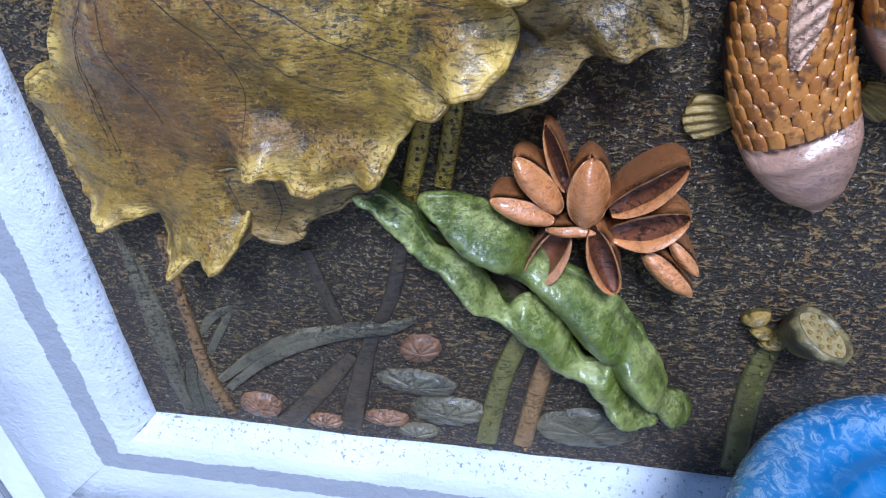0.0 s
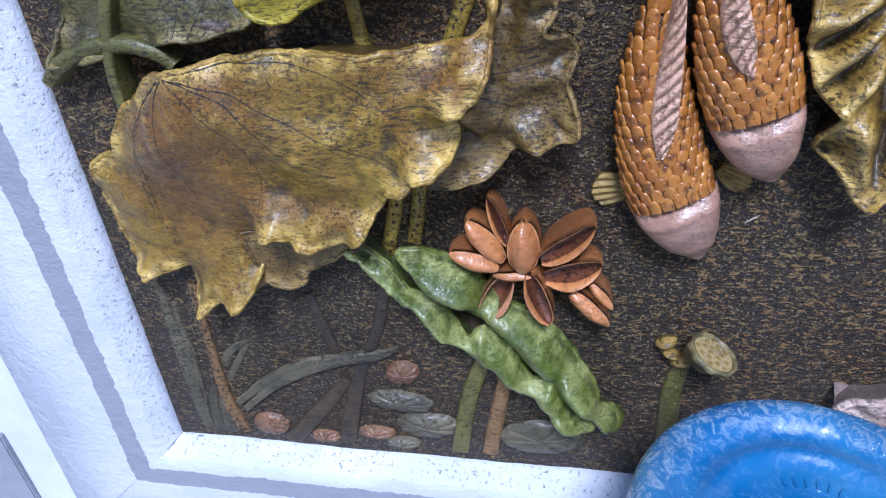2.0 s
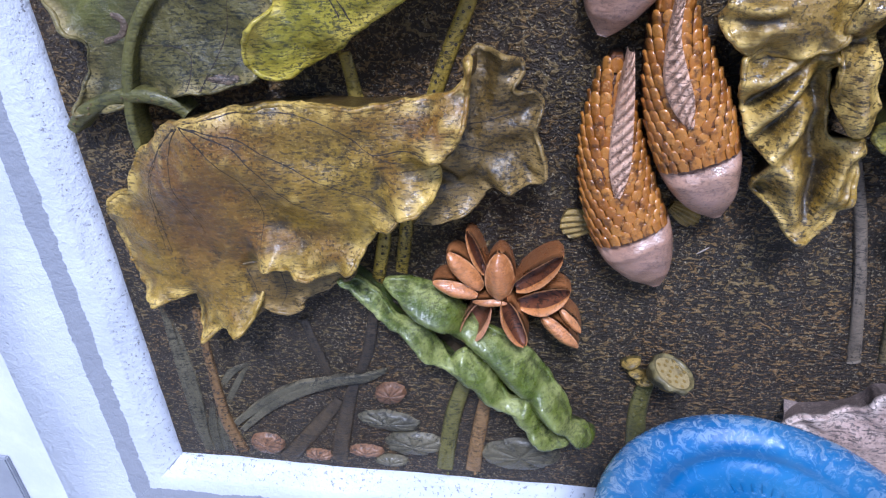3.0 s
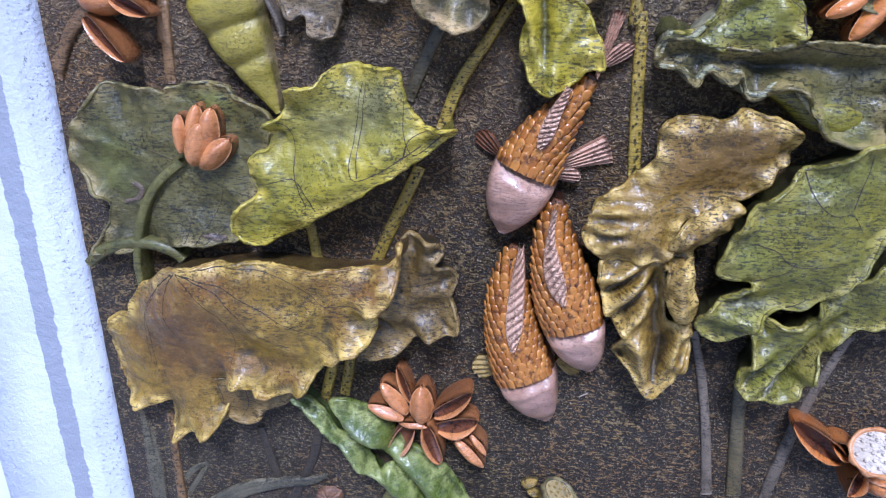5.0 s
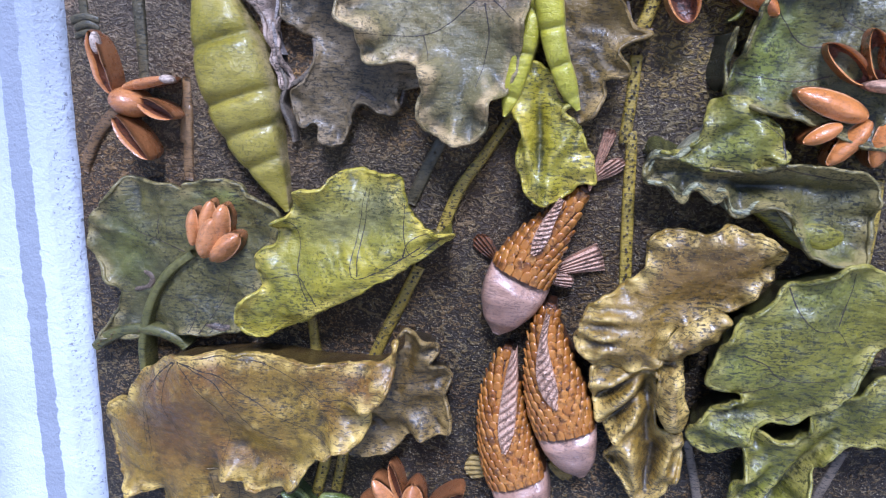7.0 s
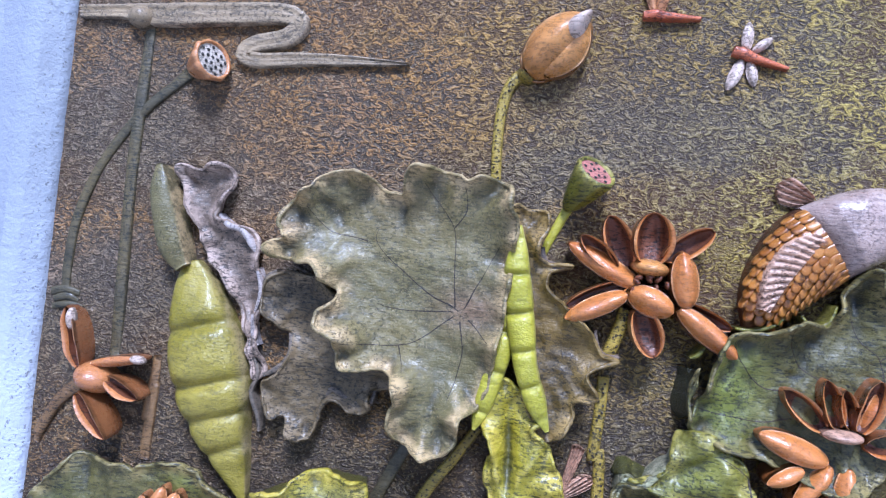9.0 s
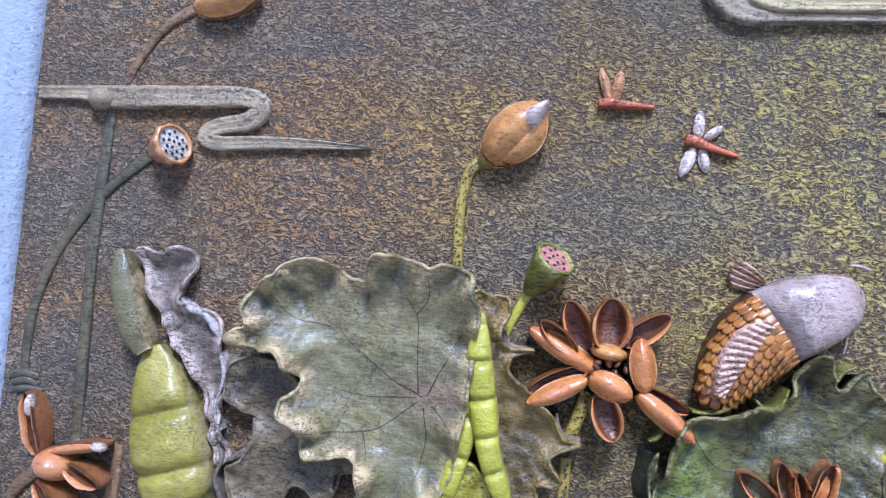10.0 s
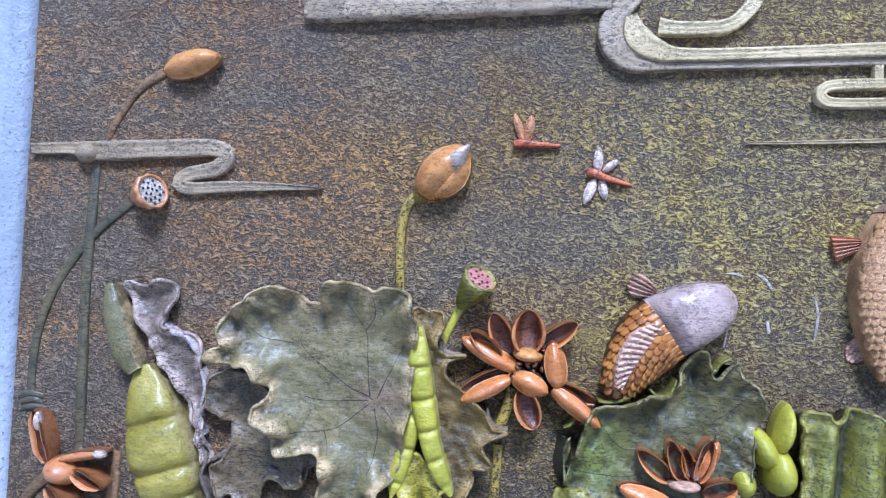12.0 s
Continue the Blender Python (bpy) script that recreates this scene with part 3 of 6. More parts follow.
def stem(name, spine, material, label, plump=0.85, dots=0, base=0.0, dot_material=None, group="", seed=1):
    """A stalk as a thing of its own: tube with prickle scars."""
    e = base_at(name, spine[0][0], spine[0][1])
    ribbon("stalk", spine, plump, material, e, base=base, n=50, m=11, seed=seed)
    if dots:
        w = sum(q[2] for q in spine) / len(spine)
        studs(e, spine, w * 0.21, dots, plump + base / w * 0.9, dot_material or material, seed)
    return tagged(e, label, "plant stem", group)


def petal(parent, base, tip, width, lift, material, hollow=None, label="", name="petal", bend=0.0):
    """A thick boat-shaped petal; a hollow one is dished, with a raised rim and the paint of its inside given by hollow."""
    b, t = np.array(base), np.array(tip)
    ax = t - b
    ln = np.hypot(*ax)
    ax /= ln
    nn = np.array((-ax[1], ax[0]))
    flip = 1 if noise.noise(Vector((b[0] * 31, t[1] * 17, 2))) > 0 else -1
    rows, cols = 24, 17
    verts, tone = [], []
    for i in range(rows):
        s = i / (rows - 1)
        w = width / 2 * 1.02 * max(0.0, (min(1, s * 1.02 + 0.03)) ** 0.50 * (1.0 - s) ** 0.54) / 0.52
        w = max(w, 0.0011)
        mid = b + ax * ln * s + nn * bend * ln * math.sin(math.pi * s)
        body = math.sin(math.pi * min(1, 0.12 + 0.80 * s))
        for j in range(cols):
            v = -1 + 2 * j / (cols - 1)
            q = mid + nn * w * v
            if hollow:
                wall = min(1.0, abs(v) / 0.84) ** 5
                h = lift + width * body * (0.02 + 0.48 * wall + 0.10 * v * flip) - 0.010 * body * (1 - wall)
                h += 0.18 * width * s * s
            else:
                h = lift + w * 1.15 * max(0.0, 1 - abs(v - 0.12) ** 1.7 * 0.93) ** 0.75 + 0.16 * width * s
            h += 0.0026 * noise.noise(Vector((q[0] * 60, lift * 50, q[1] * 60)))
            verts.append((q[0], -max(h, 0.002), q[1]))
            tone.append(max(0.0, abs(v) * 0.97 - 0.1 * (1 - body)))
    f = grid_faces(rows, cols, False)
    inside = len(f)
    loop = list(range(cols)) + [i * cols + cols - 1 for i in range(1, rows)] + [(rows - 1) * cols + j for j in range(cols - 2, -1, -1)] + [i * cols for i in range(rows - 2, 0, -1)]
    c = (b + t) / 2
    ring = loop
    for grow, back in ((1.05, 0.80), (1.03, 0.4), (0.85, 0.0)):
        start = len(verts)
        for k in loop:
            x, y, z = verts[k]
            q = c + (np.array((x, z)) - c) * grow
            verts.append((q[0], y * back + (0.002 if back == 0 else 0), q[1]))
            tone.append(0.6)
        for a in range(len(loop)):
            d = (a + 1) % len(loop)
            f.append((ring[a], ring[d], start + d, start + a))
        ring = list(range(start, start + len(loop)))
    # petal crest painted lighter, edges and flanks darker, as light would leave them
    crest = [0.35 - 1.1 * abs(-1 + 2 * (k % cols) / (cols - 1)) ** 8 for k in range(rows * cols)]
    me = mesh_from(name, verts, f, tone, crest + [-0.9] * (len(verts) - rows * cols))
    ob = attach(name, me, material, parent, label)
    # insides are brown paint, darkened further to give the hollow its shade
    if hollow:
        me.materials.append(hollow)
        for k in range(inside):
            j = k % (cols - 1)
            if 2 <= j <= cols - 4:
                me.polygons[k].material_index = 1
    return ob


def lump(name, x, z, rx, rz, ry, material, parent, turn=0.0, label="", y0=0.0, tip=0.0):
    """A rounded swelling on the wall: half of an egg, pointed by tip."""
    rows, cols = 14, 24
    verts, tone = [], []
    ca, sa = math.cos(turn), math.sin(turn)
    for i in range(rows):
        a = 0.5 * math.pi * i / (rows - 1) * 1.12
        for j in range(cols):
            b = math.tau * j / cols
            u, v = rx * math.sin(min(a, 1.57)) * math.cos(b), rz * math.sin(min(a, 1.57)) * math.sin(b)
            u *= 1 - tip * v / rz
            h = y0 + ry * math.cos(a)
            verts.append((x + u * ca - v * sa, -max(h, -0.002), z + u * sa + v * ca))
            tone.append(i / rows * 0.9)
    f = grid_faces(rows, cols, True)
    # the foot of the swelling takes painted shade
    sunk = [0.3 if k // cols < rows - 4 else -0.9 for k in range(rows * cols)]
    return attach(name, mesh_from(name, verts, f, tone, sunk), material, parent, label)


def fan(name, root, tip, spread, thick, material, parent, ribs=6, lift=0.0, label="", square=False):
    """A ribbed fin that opens from root to tip."""
    b, t = np.array(root), np.array(tip)
    ax = t - b
    nn = np.array((-ax[1], ax[0]))
    rows, cols = 12, ribs * 4 + 1
    verts, tone = [], []
    for i in range(rows):
        s = i / (rows - 1)
        for j in range(cols):
            v = -1 + 2 * j / (cols - 1)
            reach = s * (1 - (0.04 if square else 0.28) * v * v)
            w = spread * (0.25 + 0.75 * s ** 0.8) * (1 if square else (1 - 0.25 * s * s))
            q = b + ax * reach + nn * v * w
            h = lift + thick * (0.65 + 0.35 * math.cos(v * ribs * math.pi)) * (1 - 0.3 * s) * (1 - 0.5 * v ** 4)
            verts.append((q[0], -h, q[1]))
            tone.append(0.6 * s)
    f = grid_faces(rows, cols, False)
    k = len(verts)
    loop = list(range(cols)) + [i * cols + cols - 1 for i in range(1, rows)] + [(rows - 1) * cols + j for j in range(cols - 2, -1, -1)] + [i * cols for i in range(rows - 2, 0, -1)]
    for a in loop:
        verts.append((verts[a][0], 0.002, verts[a][2]))
        tone.append(0.2)
    for a in range(len(loop)):
        d = (a + 1) % len(loop)
        f.append((loop[a], loop[d], k + d, k + a))
    return attach(name, mesh_from(name, verts, f, tone), material, parent, label)


def scale_mesh():
    """One fish scale, 1 long and 1 wide: a raised, rounded tongue."""
    verts, rows = [], ((0.0, 0.44), (0.4, 0.53), (0.75, 0.47), (0.95, 0.27))
    for i, (s, w) in enumerate(rows):
        for v in (-1, -0.5, 0, 0.5, 1):
            verts.append((v * w, s - 0.05 * abs(v), (0.10 + 0.16 * s) * (1 - 0.55 * v * v)))
    faces = grid_faces(4, 5, False)
    k = len(verts)
    rim = [0, 5, 10, 15, 16, 17, 18, 19, 14, 9, 4]
    for a in rim:
        x, y, z = verts[a]
        verts.append((x * 1.05, y * 1.04, -0.12))
    for i in range(len(rim) - 1):
        faces.append((rim[i], rim[i + 1], k + i + 1, k + i))
    return mesh_from("scale", verts, faces, [0.3] * len(verts))


def feather(name, spine, base, material, parent, ribs, label):
    """A back fin pressed flat on the fish: leaf-shaped, with slanting ribs from a raised middle line."""
    n, m = 96, 17
    s = smooth(spine, n)
    t = np.gradient(s[:, :2], axis=0)
    t /= np.hypot(t[:, 0], t[:, 1])[:, None] + 1e-9
    verts, relief = [], []
    for i in range(n):
        for j in range(m):
            v = -1 + 2 * j / (m - 1)
            w = max(s[i, 2], 0.0008) * v
            rib = math.sin(math.tau * (ribs * i / n + 0.9 * v))
            h = base + 0.005 * (1 - 0.4 * v * v) + 0.0012 * rib * (1 - abs(v) ** 6) + 0.0015 * math.exp(-(v / 0.1) ** 2)
            if j in (0, m - 1):
                h = base - 0.012
            verts.append((s[i, 0] - t[i, 1] * w, -h, s[i, 1] + t[i, 0] * w))
            relief.append(0.9 * rib if abs(v) < 0.85 else 0.3)
    return attach(name, mesh_from(name, verts, grid_faces(n, m, False), [0.4] * (n * m), relief), material, parent, label)


SCALE = scale_mesh()
SCALE.materials.append(scale_orange)
SCALE_TAN = scale_mesh()
SCALE_TAN.materials.append(fish_tan)


def fish(spine, head_from, label, dorsal=None, plump=0.85, base=0.012, skin=None, step=0.0100, scale_mesh_used=None, head_paint=None):
    """A carp in half relief: spine rows run from tail to nose as (x, z, half width)."""
    skin = skin or fish_skin
    e = base_at("fish", spine[len(spine) // 2][0], spine[len(spine) // 2][1])
    s = smooth(spine, 80)
    cut = int(80 * head_from)
    body = ribbon("body", [tuple(q) for q in s[:cut + 3:4]], plump, skin, e, base=base, n=60, m=21, seed=5, label="dark orange scaled body", power=0.6)
    hs = s[cut - 2:].copy()
    hs[:, 2] *= 1.02
    head = ribbon("head", [tuple(q) for q in hs[::3]] + [tuple(hs[-1])], plump * 1.02, head_paint or fish_head, e, base=base + 0.002, n=34, m=21, seed=6,
                  label="smooth pinkish grey head", power=0.6)
    if dorsal:
        feather("dorsal_fin", [(a, b, w * 1.25) for a, b, w in dorsal], base + max(q[2] for q in spine) * plump * 0.90, fin_pale, e, 12, "pale pink ribbed back fin")
    # scales, laid in staggered rows from the head to the tail
    seg = np.r_[0, np.cumsum(np.hypot(*(s[1:, :2] - s[:-1, :2]).T))]
    pos, row = seg[cut] - 0.004, 0
    while pos > 0.012:
        x, z, hw = (np.interp(pos, seg, s[:, k]) for k in range(3))
        x2, z2 = (np.interp(pos - 0.004, seg, s[:, k]) for k in range(2))
        back = Vector((x2 - x, 0, z2 - z)).normalized()
        across = Vector((-back.z, 0, back.x))
        arc = math.pi * 0.5 * hw * (1 + plump) * 0.95
        count = max(3, int(arc / (step * 0.95)))
        for k in range(count):
            a = math.pi * (0.06 + 0.88 * (k + (0.5 if row % 2 else 0.0)) / count)
            if a > math.pi * 0.95:
                continue
            side = math.cos(a)
            h = base + hw * plump * math.sin(a) ** 0.6 * 0.97
            nrm = (across * side + Vector((0, -1, 0)) * math.sin(a)).normalized()
            yax = (back + nrm * 0.05).normalized()
            xax = yax.cross(nrm).normalized()
            m = Matrix((xax, yax, nrm)).transposed().to_4x4()
            m.translation = (x + across.x * side * hw, -h, z + across.z * side * hw)
            o = new("scale", scale_mesh_used or SCALE)
            o.parent = body
            o.matrix_parent_inverse = body.matrix_world.inverted()
            o.matrix_world = m @ Matrix.Diagonal((step * 0.94, step * 1.2, step * 0.62, 1))
        pos -= step * 0.86
        row += 1
    return tagged(e, label, "fish", "carp in the relief")


def pod(name, base, top, radius, label, face, cup, depth=0.7, seeds=14, out=0.02, dot=None, stalk=None):
    """A lotus seed head: ribbed cup with a flat, pitted face that tilts outwards."""
    e = base_at(name, base[0], base[1])
    a = Vector((base[0], -0.006, base[1]))
    b = Vector((top[0], -out, top[1]))
    ax = Vector((b.x - a.x, 0, b.z - a.z)).normalized()
    ax_face = (ax + Vector((0, -depth, 0))).normalized()
    u = ax_face.cross(Vector((0, 1, 0))).normalized()
    v = ax_face.cross(u).normalized()
    rows, cols = 9, 40
    verts, tone = [], []
    for i in range(rows):
        s = i / (rows - 1)
        r = radius * (0.22 + 0.80 * s ** 0.65)
        c = a.lerp(b, s)
        for j in range(cols):
            q = math.tau * j / cols
            rib = 1 + 0.05 * math.cos(q * 9) * (0.3 + s)
            p = c + (u * math.cos(q) + v * math.sin(q)) * r * rib
            verts.append(p)
            tone.append(s * 0.9)
    for r, dy in ((0.97, 0.006), (0.86, 0.005), (0.80, -0.002)):
        for j in range(cols):
            q = math.tau * j / cols
            verts.append(b + ax_face * dy * radius / 0.03 + (u * math.cos(q) + v * math.sin(q)) * radius * r)
            tone.append(0.95)
    f = grid_faces(rows + 3, cols, True)
    attach("cup", mesh_from("cup", verts, f, tone), cup, e)
    verts, tone = [], []
    for r in (0.0, 0.3, 0.6, 0.84):
        for j in range(cols):
            q = math.tau * j / cols
            verts.append(b + ax_face * (0.0035 - 0.002 * r) * radius / 0.03 + (u * math.cos(q) + v * math.sin(q)) * radius * r)
            tone.append(r * 0.8)
    attach("seed_face", mesh_from("seed_face", verts, grid_faces(4, cols, True), tone), face, e)
    mat = dot or pit_black
    g = 2.39996
    for k in range(seeds):
        r = radius * 0.74 * math.sqrt((k + 0.5) / seeds)
        c = b + ax_face * 0.0037 * radius / 0.03 + (u * math.cos(k * g) + v * math.sin(k * g)) * r
        verts = []
        for rr, hh in ((0.085, -0.002), (0.08, 0.016), (0.05, 0.030), (0.0, 0.034)):
            for j in range(8):
                q = math.tau * j / 8
                verts.append(c + (u * math.cos(q) + v * math.sin(q)) * radius * rr + ax_face * hh * radius)
        attach("seed", mesh_from("seed", verts, grid_faces(4, 8, True), [0.3] * 32), mat, e)
    return tagged(e, label, "lotus pod")


def box(name, x0, x1, y0, y1, z0, z1, material, parent=None, bevel=0.0):
    bm = bmesh.new()
    bmesh.ops.create_cube(bm, size=1)
    for v in bm.verts:
        v.co = Vector(((x0 + x1) / 2 + v.co.x * (x1 - x0), (y0 + y1) / 2 + v.co.y * (y1 - y0), (z0 + z1) / 2 + v.co.z * (z1 - z0)))
    if bevel:
        bmesh.ops.bevel(bm, geom=bm.edges[:], offset=bevel, segments=2, affect="EDGES")
    me = bpy.data.meshes.new(name)
    bm.to_mesh(me)
    bm.free()
    return attach(name, me, material, parent)


# ---------------------------------------------------------------- the panel, its frame and the wall round it
PW, PH = 2.3, 1.75


def panel():
    nx, nz = 150, 115
    verts = []
    for k in range(nz + 1):
        for i in range(nx + 1):
            x, z = -0.01 + (PW + 0.02) * i / nx, -0.01 + (PH + 0.02) * k / nz
            h = 0.0022 * noise.noise(Vector((x * 7, 0, z * 7))) + 0.0012 * noise.noise(Vector((x * 26, 3, z * 26)))
            verts.append((x, h, z))
    faces = grid_faces(nz + 1, nx + 1, False)
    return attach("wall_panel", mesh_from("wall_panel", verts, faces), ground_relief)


tagged(panel(), "rough dark brown relief ground brushed with gold", "wall", kind="structure")
tagged(box("wall_back", -0.9, PW + 0.9, 0.02, 0.22, -0.9, PH + 0.7, outer_white), "limewashed masonry wall behind the relief", "wall", kind="structure")


def frame_side(name, a, b, out, w0, w1, label):
    """One mitred side of the frame from a to b; out points away from the panel; w0, w1: the bevel's width at its ends."""
    a, b, out = Vector(a), Vector(b), Vector(out)
    along = (b - a).normalized()
    prof = [(0.0, 0.004, 0.0), (0.0, -0.004, 0.02), (0.35, -0.010, 0.08), (1.0, -0.020, 0.2), (1.12, -0.0215, 0.24), (1.9, -0.022, 0.35), (2.5, -0.0225, 0.45),
            (3.2, -0.023, 0.6), (4.1, -0.023, 0.8), (6.0, -0.024, 1.0), (6.1, -0.020, 1.0), (8.0, -0.019, 1.1), (8.0, 0.025, 1.1)]
    n = 120
    verts, tone = [], []
    for i in range(n):
        s = i / (n - 1)
        w = w0 + (w1 - w0) * s
        for k, (q, y, t) in enumerate(prof):
            o = q * w
            mitre = o * (1 - 2 * s) * -1
            p = a.lerp(b, s) + out * o + along * mitre
            j = 0.0014 * noise.noise(Vector((p.x * 22, k, p.z * 22))) + 0.0007 * noise.noise(Vector((p.x * 90, k, p.z * 90)))
            verts.append((p.x + out.x * j, y + j * 0.6, p.z + out.z * j))
            tone.append(t)
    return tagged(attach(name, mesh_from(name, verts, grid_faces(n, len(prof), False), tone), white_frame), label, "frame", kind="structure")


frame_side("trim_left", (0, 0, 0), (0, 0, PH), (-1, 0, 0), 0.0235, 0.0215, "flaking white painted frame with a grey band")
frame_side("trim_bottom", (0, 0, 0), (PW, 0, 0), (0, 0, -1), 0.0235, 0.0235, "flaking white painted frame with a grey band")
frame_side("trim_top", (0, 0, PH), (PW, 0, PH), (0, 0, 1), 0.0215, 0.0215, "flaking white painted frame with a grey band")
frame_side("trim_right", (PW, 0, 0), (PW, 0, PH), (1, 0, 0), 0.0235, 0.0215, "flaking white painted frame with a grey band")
tagged(box("trim_outer", -0.80, -0.300, 0.012, 0.021, -0.80, -0.060, grey_cement, None, 0.002), "grey cement patch beside the white frame", "trim", kind="structure")
# ground out of view, added to bounce light up at the wall
tagged(box("ground", -60, 60, -60, 60, -0.95, -0.9, bounce_ground), "unseen grey ground in front of the wall, added to bounce light", "ground", kind="structure")


# ---------------------------------------------------------------- the blue water bottle, upside down on its stand
def bottle():
    e = new("water_bottle")
    e.location = (BX, BY, BZ)
    e.matrix_world = Matrix.Translation((BX, BY, BZ))
    prof = [(0.0, -0.020), (0.018, -0.020), (0.045, -0.019), (0.066, -0.017), (0.074, -0.012), (0.079, -0.010), (0.088, -0.012), (0.096, -0.010), (0.104, -0.003), (0.112, 0.0), (0.121, -0.001),
            (0.129, -0.006), (0.134, -0.014), (0.136, -0.026), (0.136, -0.06), (0.131, -0.075), (0.131, -0.09), (0.136, -0.105), (0.136, -0.16),
            (0.131, -0.175), (0.131, -0.19), (0.136, -0.205), (0.136, -0.30), (0.128, -0.335), (0.095, -0.375), (0.045, -0.41), (0.028, -0.43), (0.028, -0.48)]
    p = smooth([(r, z) for r, z in prof], 150)
    cols = 96
    verts, tone = [], []
    for r, z in p:
        for j in range(cols):
            a = math.tau * j / cols
            # five shallow lobes press into the foot
            lobe = 0.004 * max(0.0, math.cos(5 * a + 0.6)) ** 2 * math.exp(-((r - 0.113) / 0.012) ** 2) * (1 if z > -0.02 else 0)
            verts.append((BX + r * math.cos(a), BY + r * math.sin(a), BZ + z - lobe))
            tone.append(min(1.0, max(0.12, (r - 0.085) / 0.03)) if z > -0.05 else 0.5)
    shell = attach("shell", mesh_from("shell", verts, grid_faces(len(p), cols, True), tone), blue_plastic, e)
    # moulded marks in the foot: unreadable, so plain bars
    for i in range(6):
        a = radians(60 + i * 9)
        c = Vector((BX + 0.052 * math.cos(a), BY + 0.052 * math.sin(a), BZ - 0.0185))
        o = box("moulded_mark", -0.0016, 0.0016, -0.005, 0.005, -0.001, 0.0012, blue_plastic, None, 0.0004)
        o.parent = e
        o.matrix_parent_inverse = e.matrix_world.inverted()
        o.matrix_world = Matrix.Translation(c) @ Matrix.Rotation(a, 4, "Z") @ Matrix.Rotation(radians(90), 4, "Z")
    return tagged(e, "scuffed translucent blue water bottle standing upside down", "water bottle")


def stand():
    e = new("water_stand")
    e.location = (BX, BY, -0.9)
    e.matrix_world = Matrix.Translation((BX, BY, -0.9))
    box("cabinet", BX - 0.15, BX + 0.15, BY - 0.15, BY + 0.15, -0.9, BZ - 0.46, white_plastic, e, 0.012)
    verts, cols = [], 48
    for r, z in ((0.14, 0.0), (0.14, 0.03), (0.12, 0.05), (0.05, 0.055), (0.032, 0.04), (0.032, 0.0)):
        for j in range(cols):
            a = math.tau * j / cols
            verts.append((BX + r * math.cos(a), BY + r * math.sin(a), BZ - 0.462 + z))
    attach("collar", mesh_from("collar", verts, grid_faces(6, cols, True)), white_plastic, e)
    return tagged(e, "plain white water stand under the bottle", "water dispenser")


bottle()
stand()


# ---------------------------------------------------------------- big leaves
def leaf(name, label, outline, centre, high, rim, material, category="leaf", **more):
    ob = blade(name, outline, centre, high, rim, material, **more)
    return tagged(ob, label, category)


def part_leaf(name, label, outline, centre, high, rim, material, **more):
    return blade(name, outline, centre, high, rim, material, parent=big, label=label, **more)


big = base_at("drooping_leaf", *(0.198, 0.383))
tagged(big, "large drooping olive gold lotus leaf with a ruffled lower edge", "leaf")
part_leaf("leaf_blade", "large drooping olive gold blade",
     [(0.139, 0.469), (0.204, 0.484), (0.272, 0.488), (0.330, 0.487), (0.370, 0.492), (0.397, 0.503), (0.405, 0.526), (0.404, 0.500), (0.396, 0.466), (0.385, 0.448), (0.371, 0.441), (0.375, 0.419), (0.362, 0.400), (0.343, 0.395), (0.334, 0.381), (0.318, 0.376), (0.303, 0.350), (0.281, 0.325), (0.244, 0.319), (0.214, 0.332), (0.182, 0.315), (0.180, 0.276), (0.157, 0.241), (0.123, 0.234), (0.103, 0.223), (0.089, 0.239), (0.085, 0.265), (0.049, 0.259), (0.030, 0.277), (0.020, 0.312), (0.014, 0.343), (0.020, 0.372), (0.055, 0.388), (0.077, 0.423), (0.111, 0.452)],
     (0.177, 0.411), 0.066, 0.044, olive_gold, ruffle=0.007, waves=15, lean=(0.22, 0.10), seed=3, n=560, flare=(0.024, 0.042, -75, 0.04),
     swells=[(0.145, 0.442, 0.060, 0.040, 40, 0.018), (0.270, 0.480, 0.090, 0.016, 3, 0.012), (0.115, 0.330, 0.060, 0.045, 80, -0.020), (0.178, 0.305, 0.040, 0.010, 80, -0.016), (0.230, 0.375, 0.080, 0.028, -35, -0.014),
             (0.262, 0.340, 0.030, 0.014, 10, 0.010), (0.368, 0.445, 0.022, 0.018, 60, 0.014), (0.345, 0.405, 0.016, 0.014, 40, 0.010), (0.385, 0.490, 0.034, 0.010, 70, 0.012), (0.130, 0.250, 0.02, 0.016, 20, 0.010)],
     ripples=[(0.262, 0.408, 0.060, 0.018, -35, 0.0030, 0.015), (0.300, 0.440, 0.055, 0.014, -30, 0.0026, 0.016), (0.300, 0.375, 0.045, 0.016, -40, 0.0024, 0.014), (0.205, 0.300, 0.04, 0.02, -50, 0.003, 0.02)],
     accents=[(0.135, 0.425, 0.050, 0.050, 0, 0.9), (0.120, 0.345, 0.075, 0.055, 70, 0.95), (0.230, 0.465, 0.08, 0.02, 5, 0.4)],
     veins=[[(0.157, 0.472), (0.206, 0.459), (0.262, 0.427), (0.326, 0.397), (0.365, 0.382)], [(0.156, 0.472), (0.185, 0.436), (0.207, 0.398), (0.201, 0.348)], [(0.153, 0.470), (0.138, 0.449), (0.129, 0.405), (0.137, 0.352)], [(0.161, 0.475), (0.235, 0.484), (0.288, 0.471), (0.322, 0.446), (0.350, 0.437)], [(0.150, 0.469), (0.110, 0.433), (0.085, 0.379), (0.079, 0.326)], [(0.157, 0.472), (0.199, 0.453), (0.239, 0.404), (0.276, 0.388)], [(0.322, 0.446), (0.358, 0.451), (0.375, 0.437)], [(0.148, 0.468), (0.114, 0.436), (0.091, 0.385), (0.085, 0.320)]])
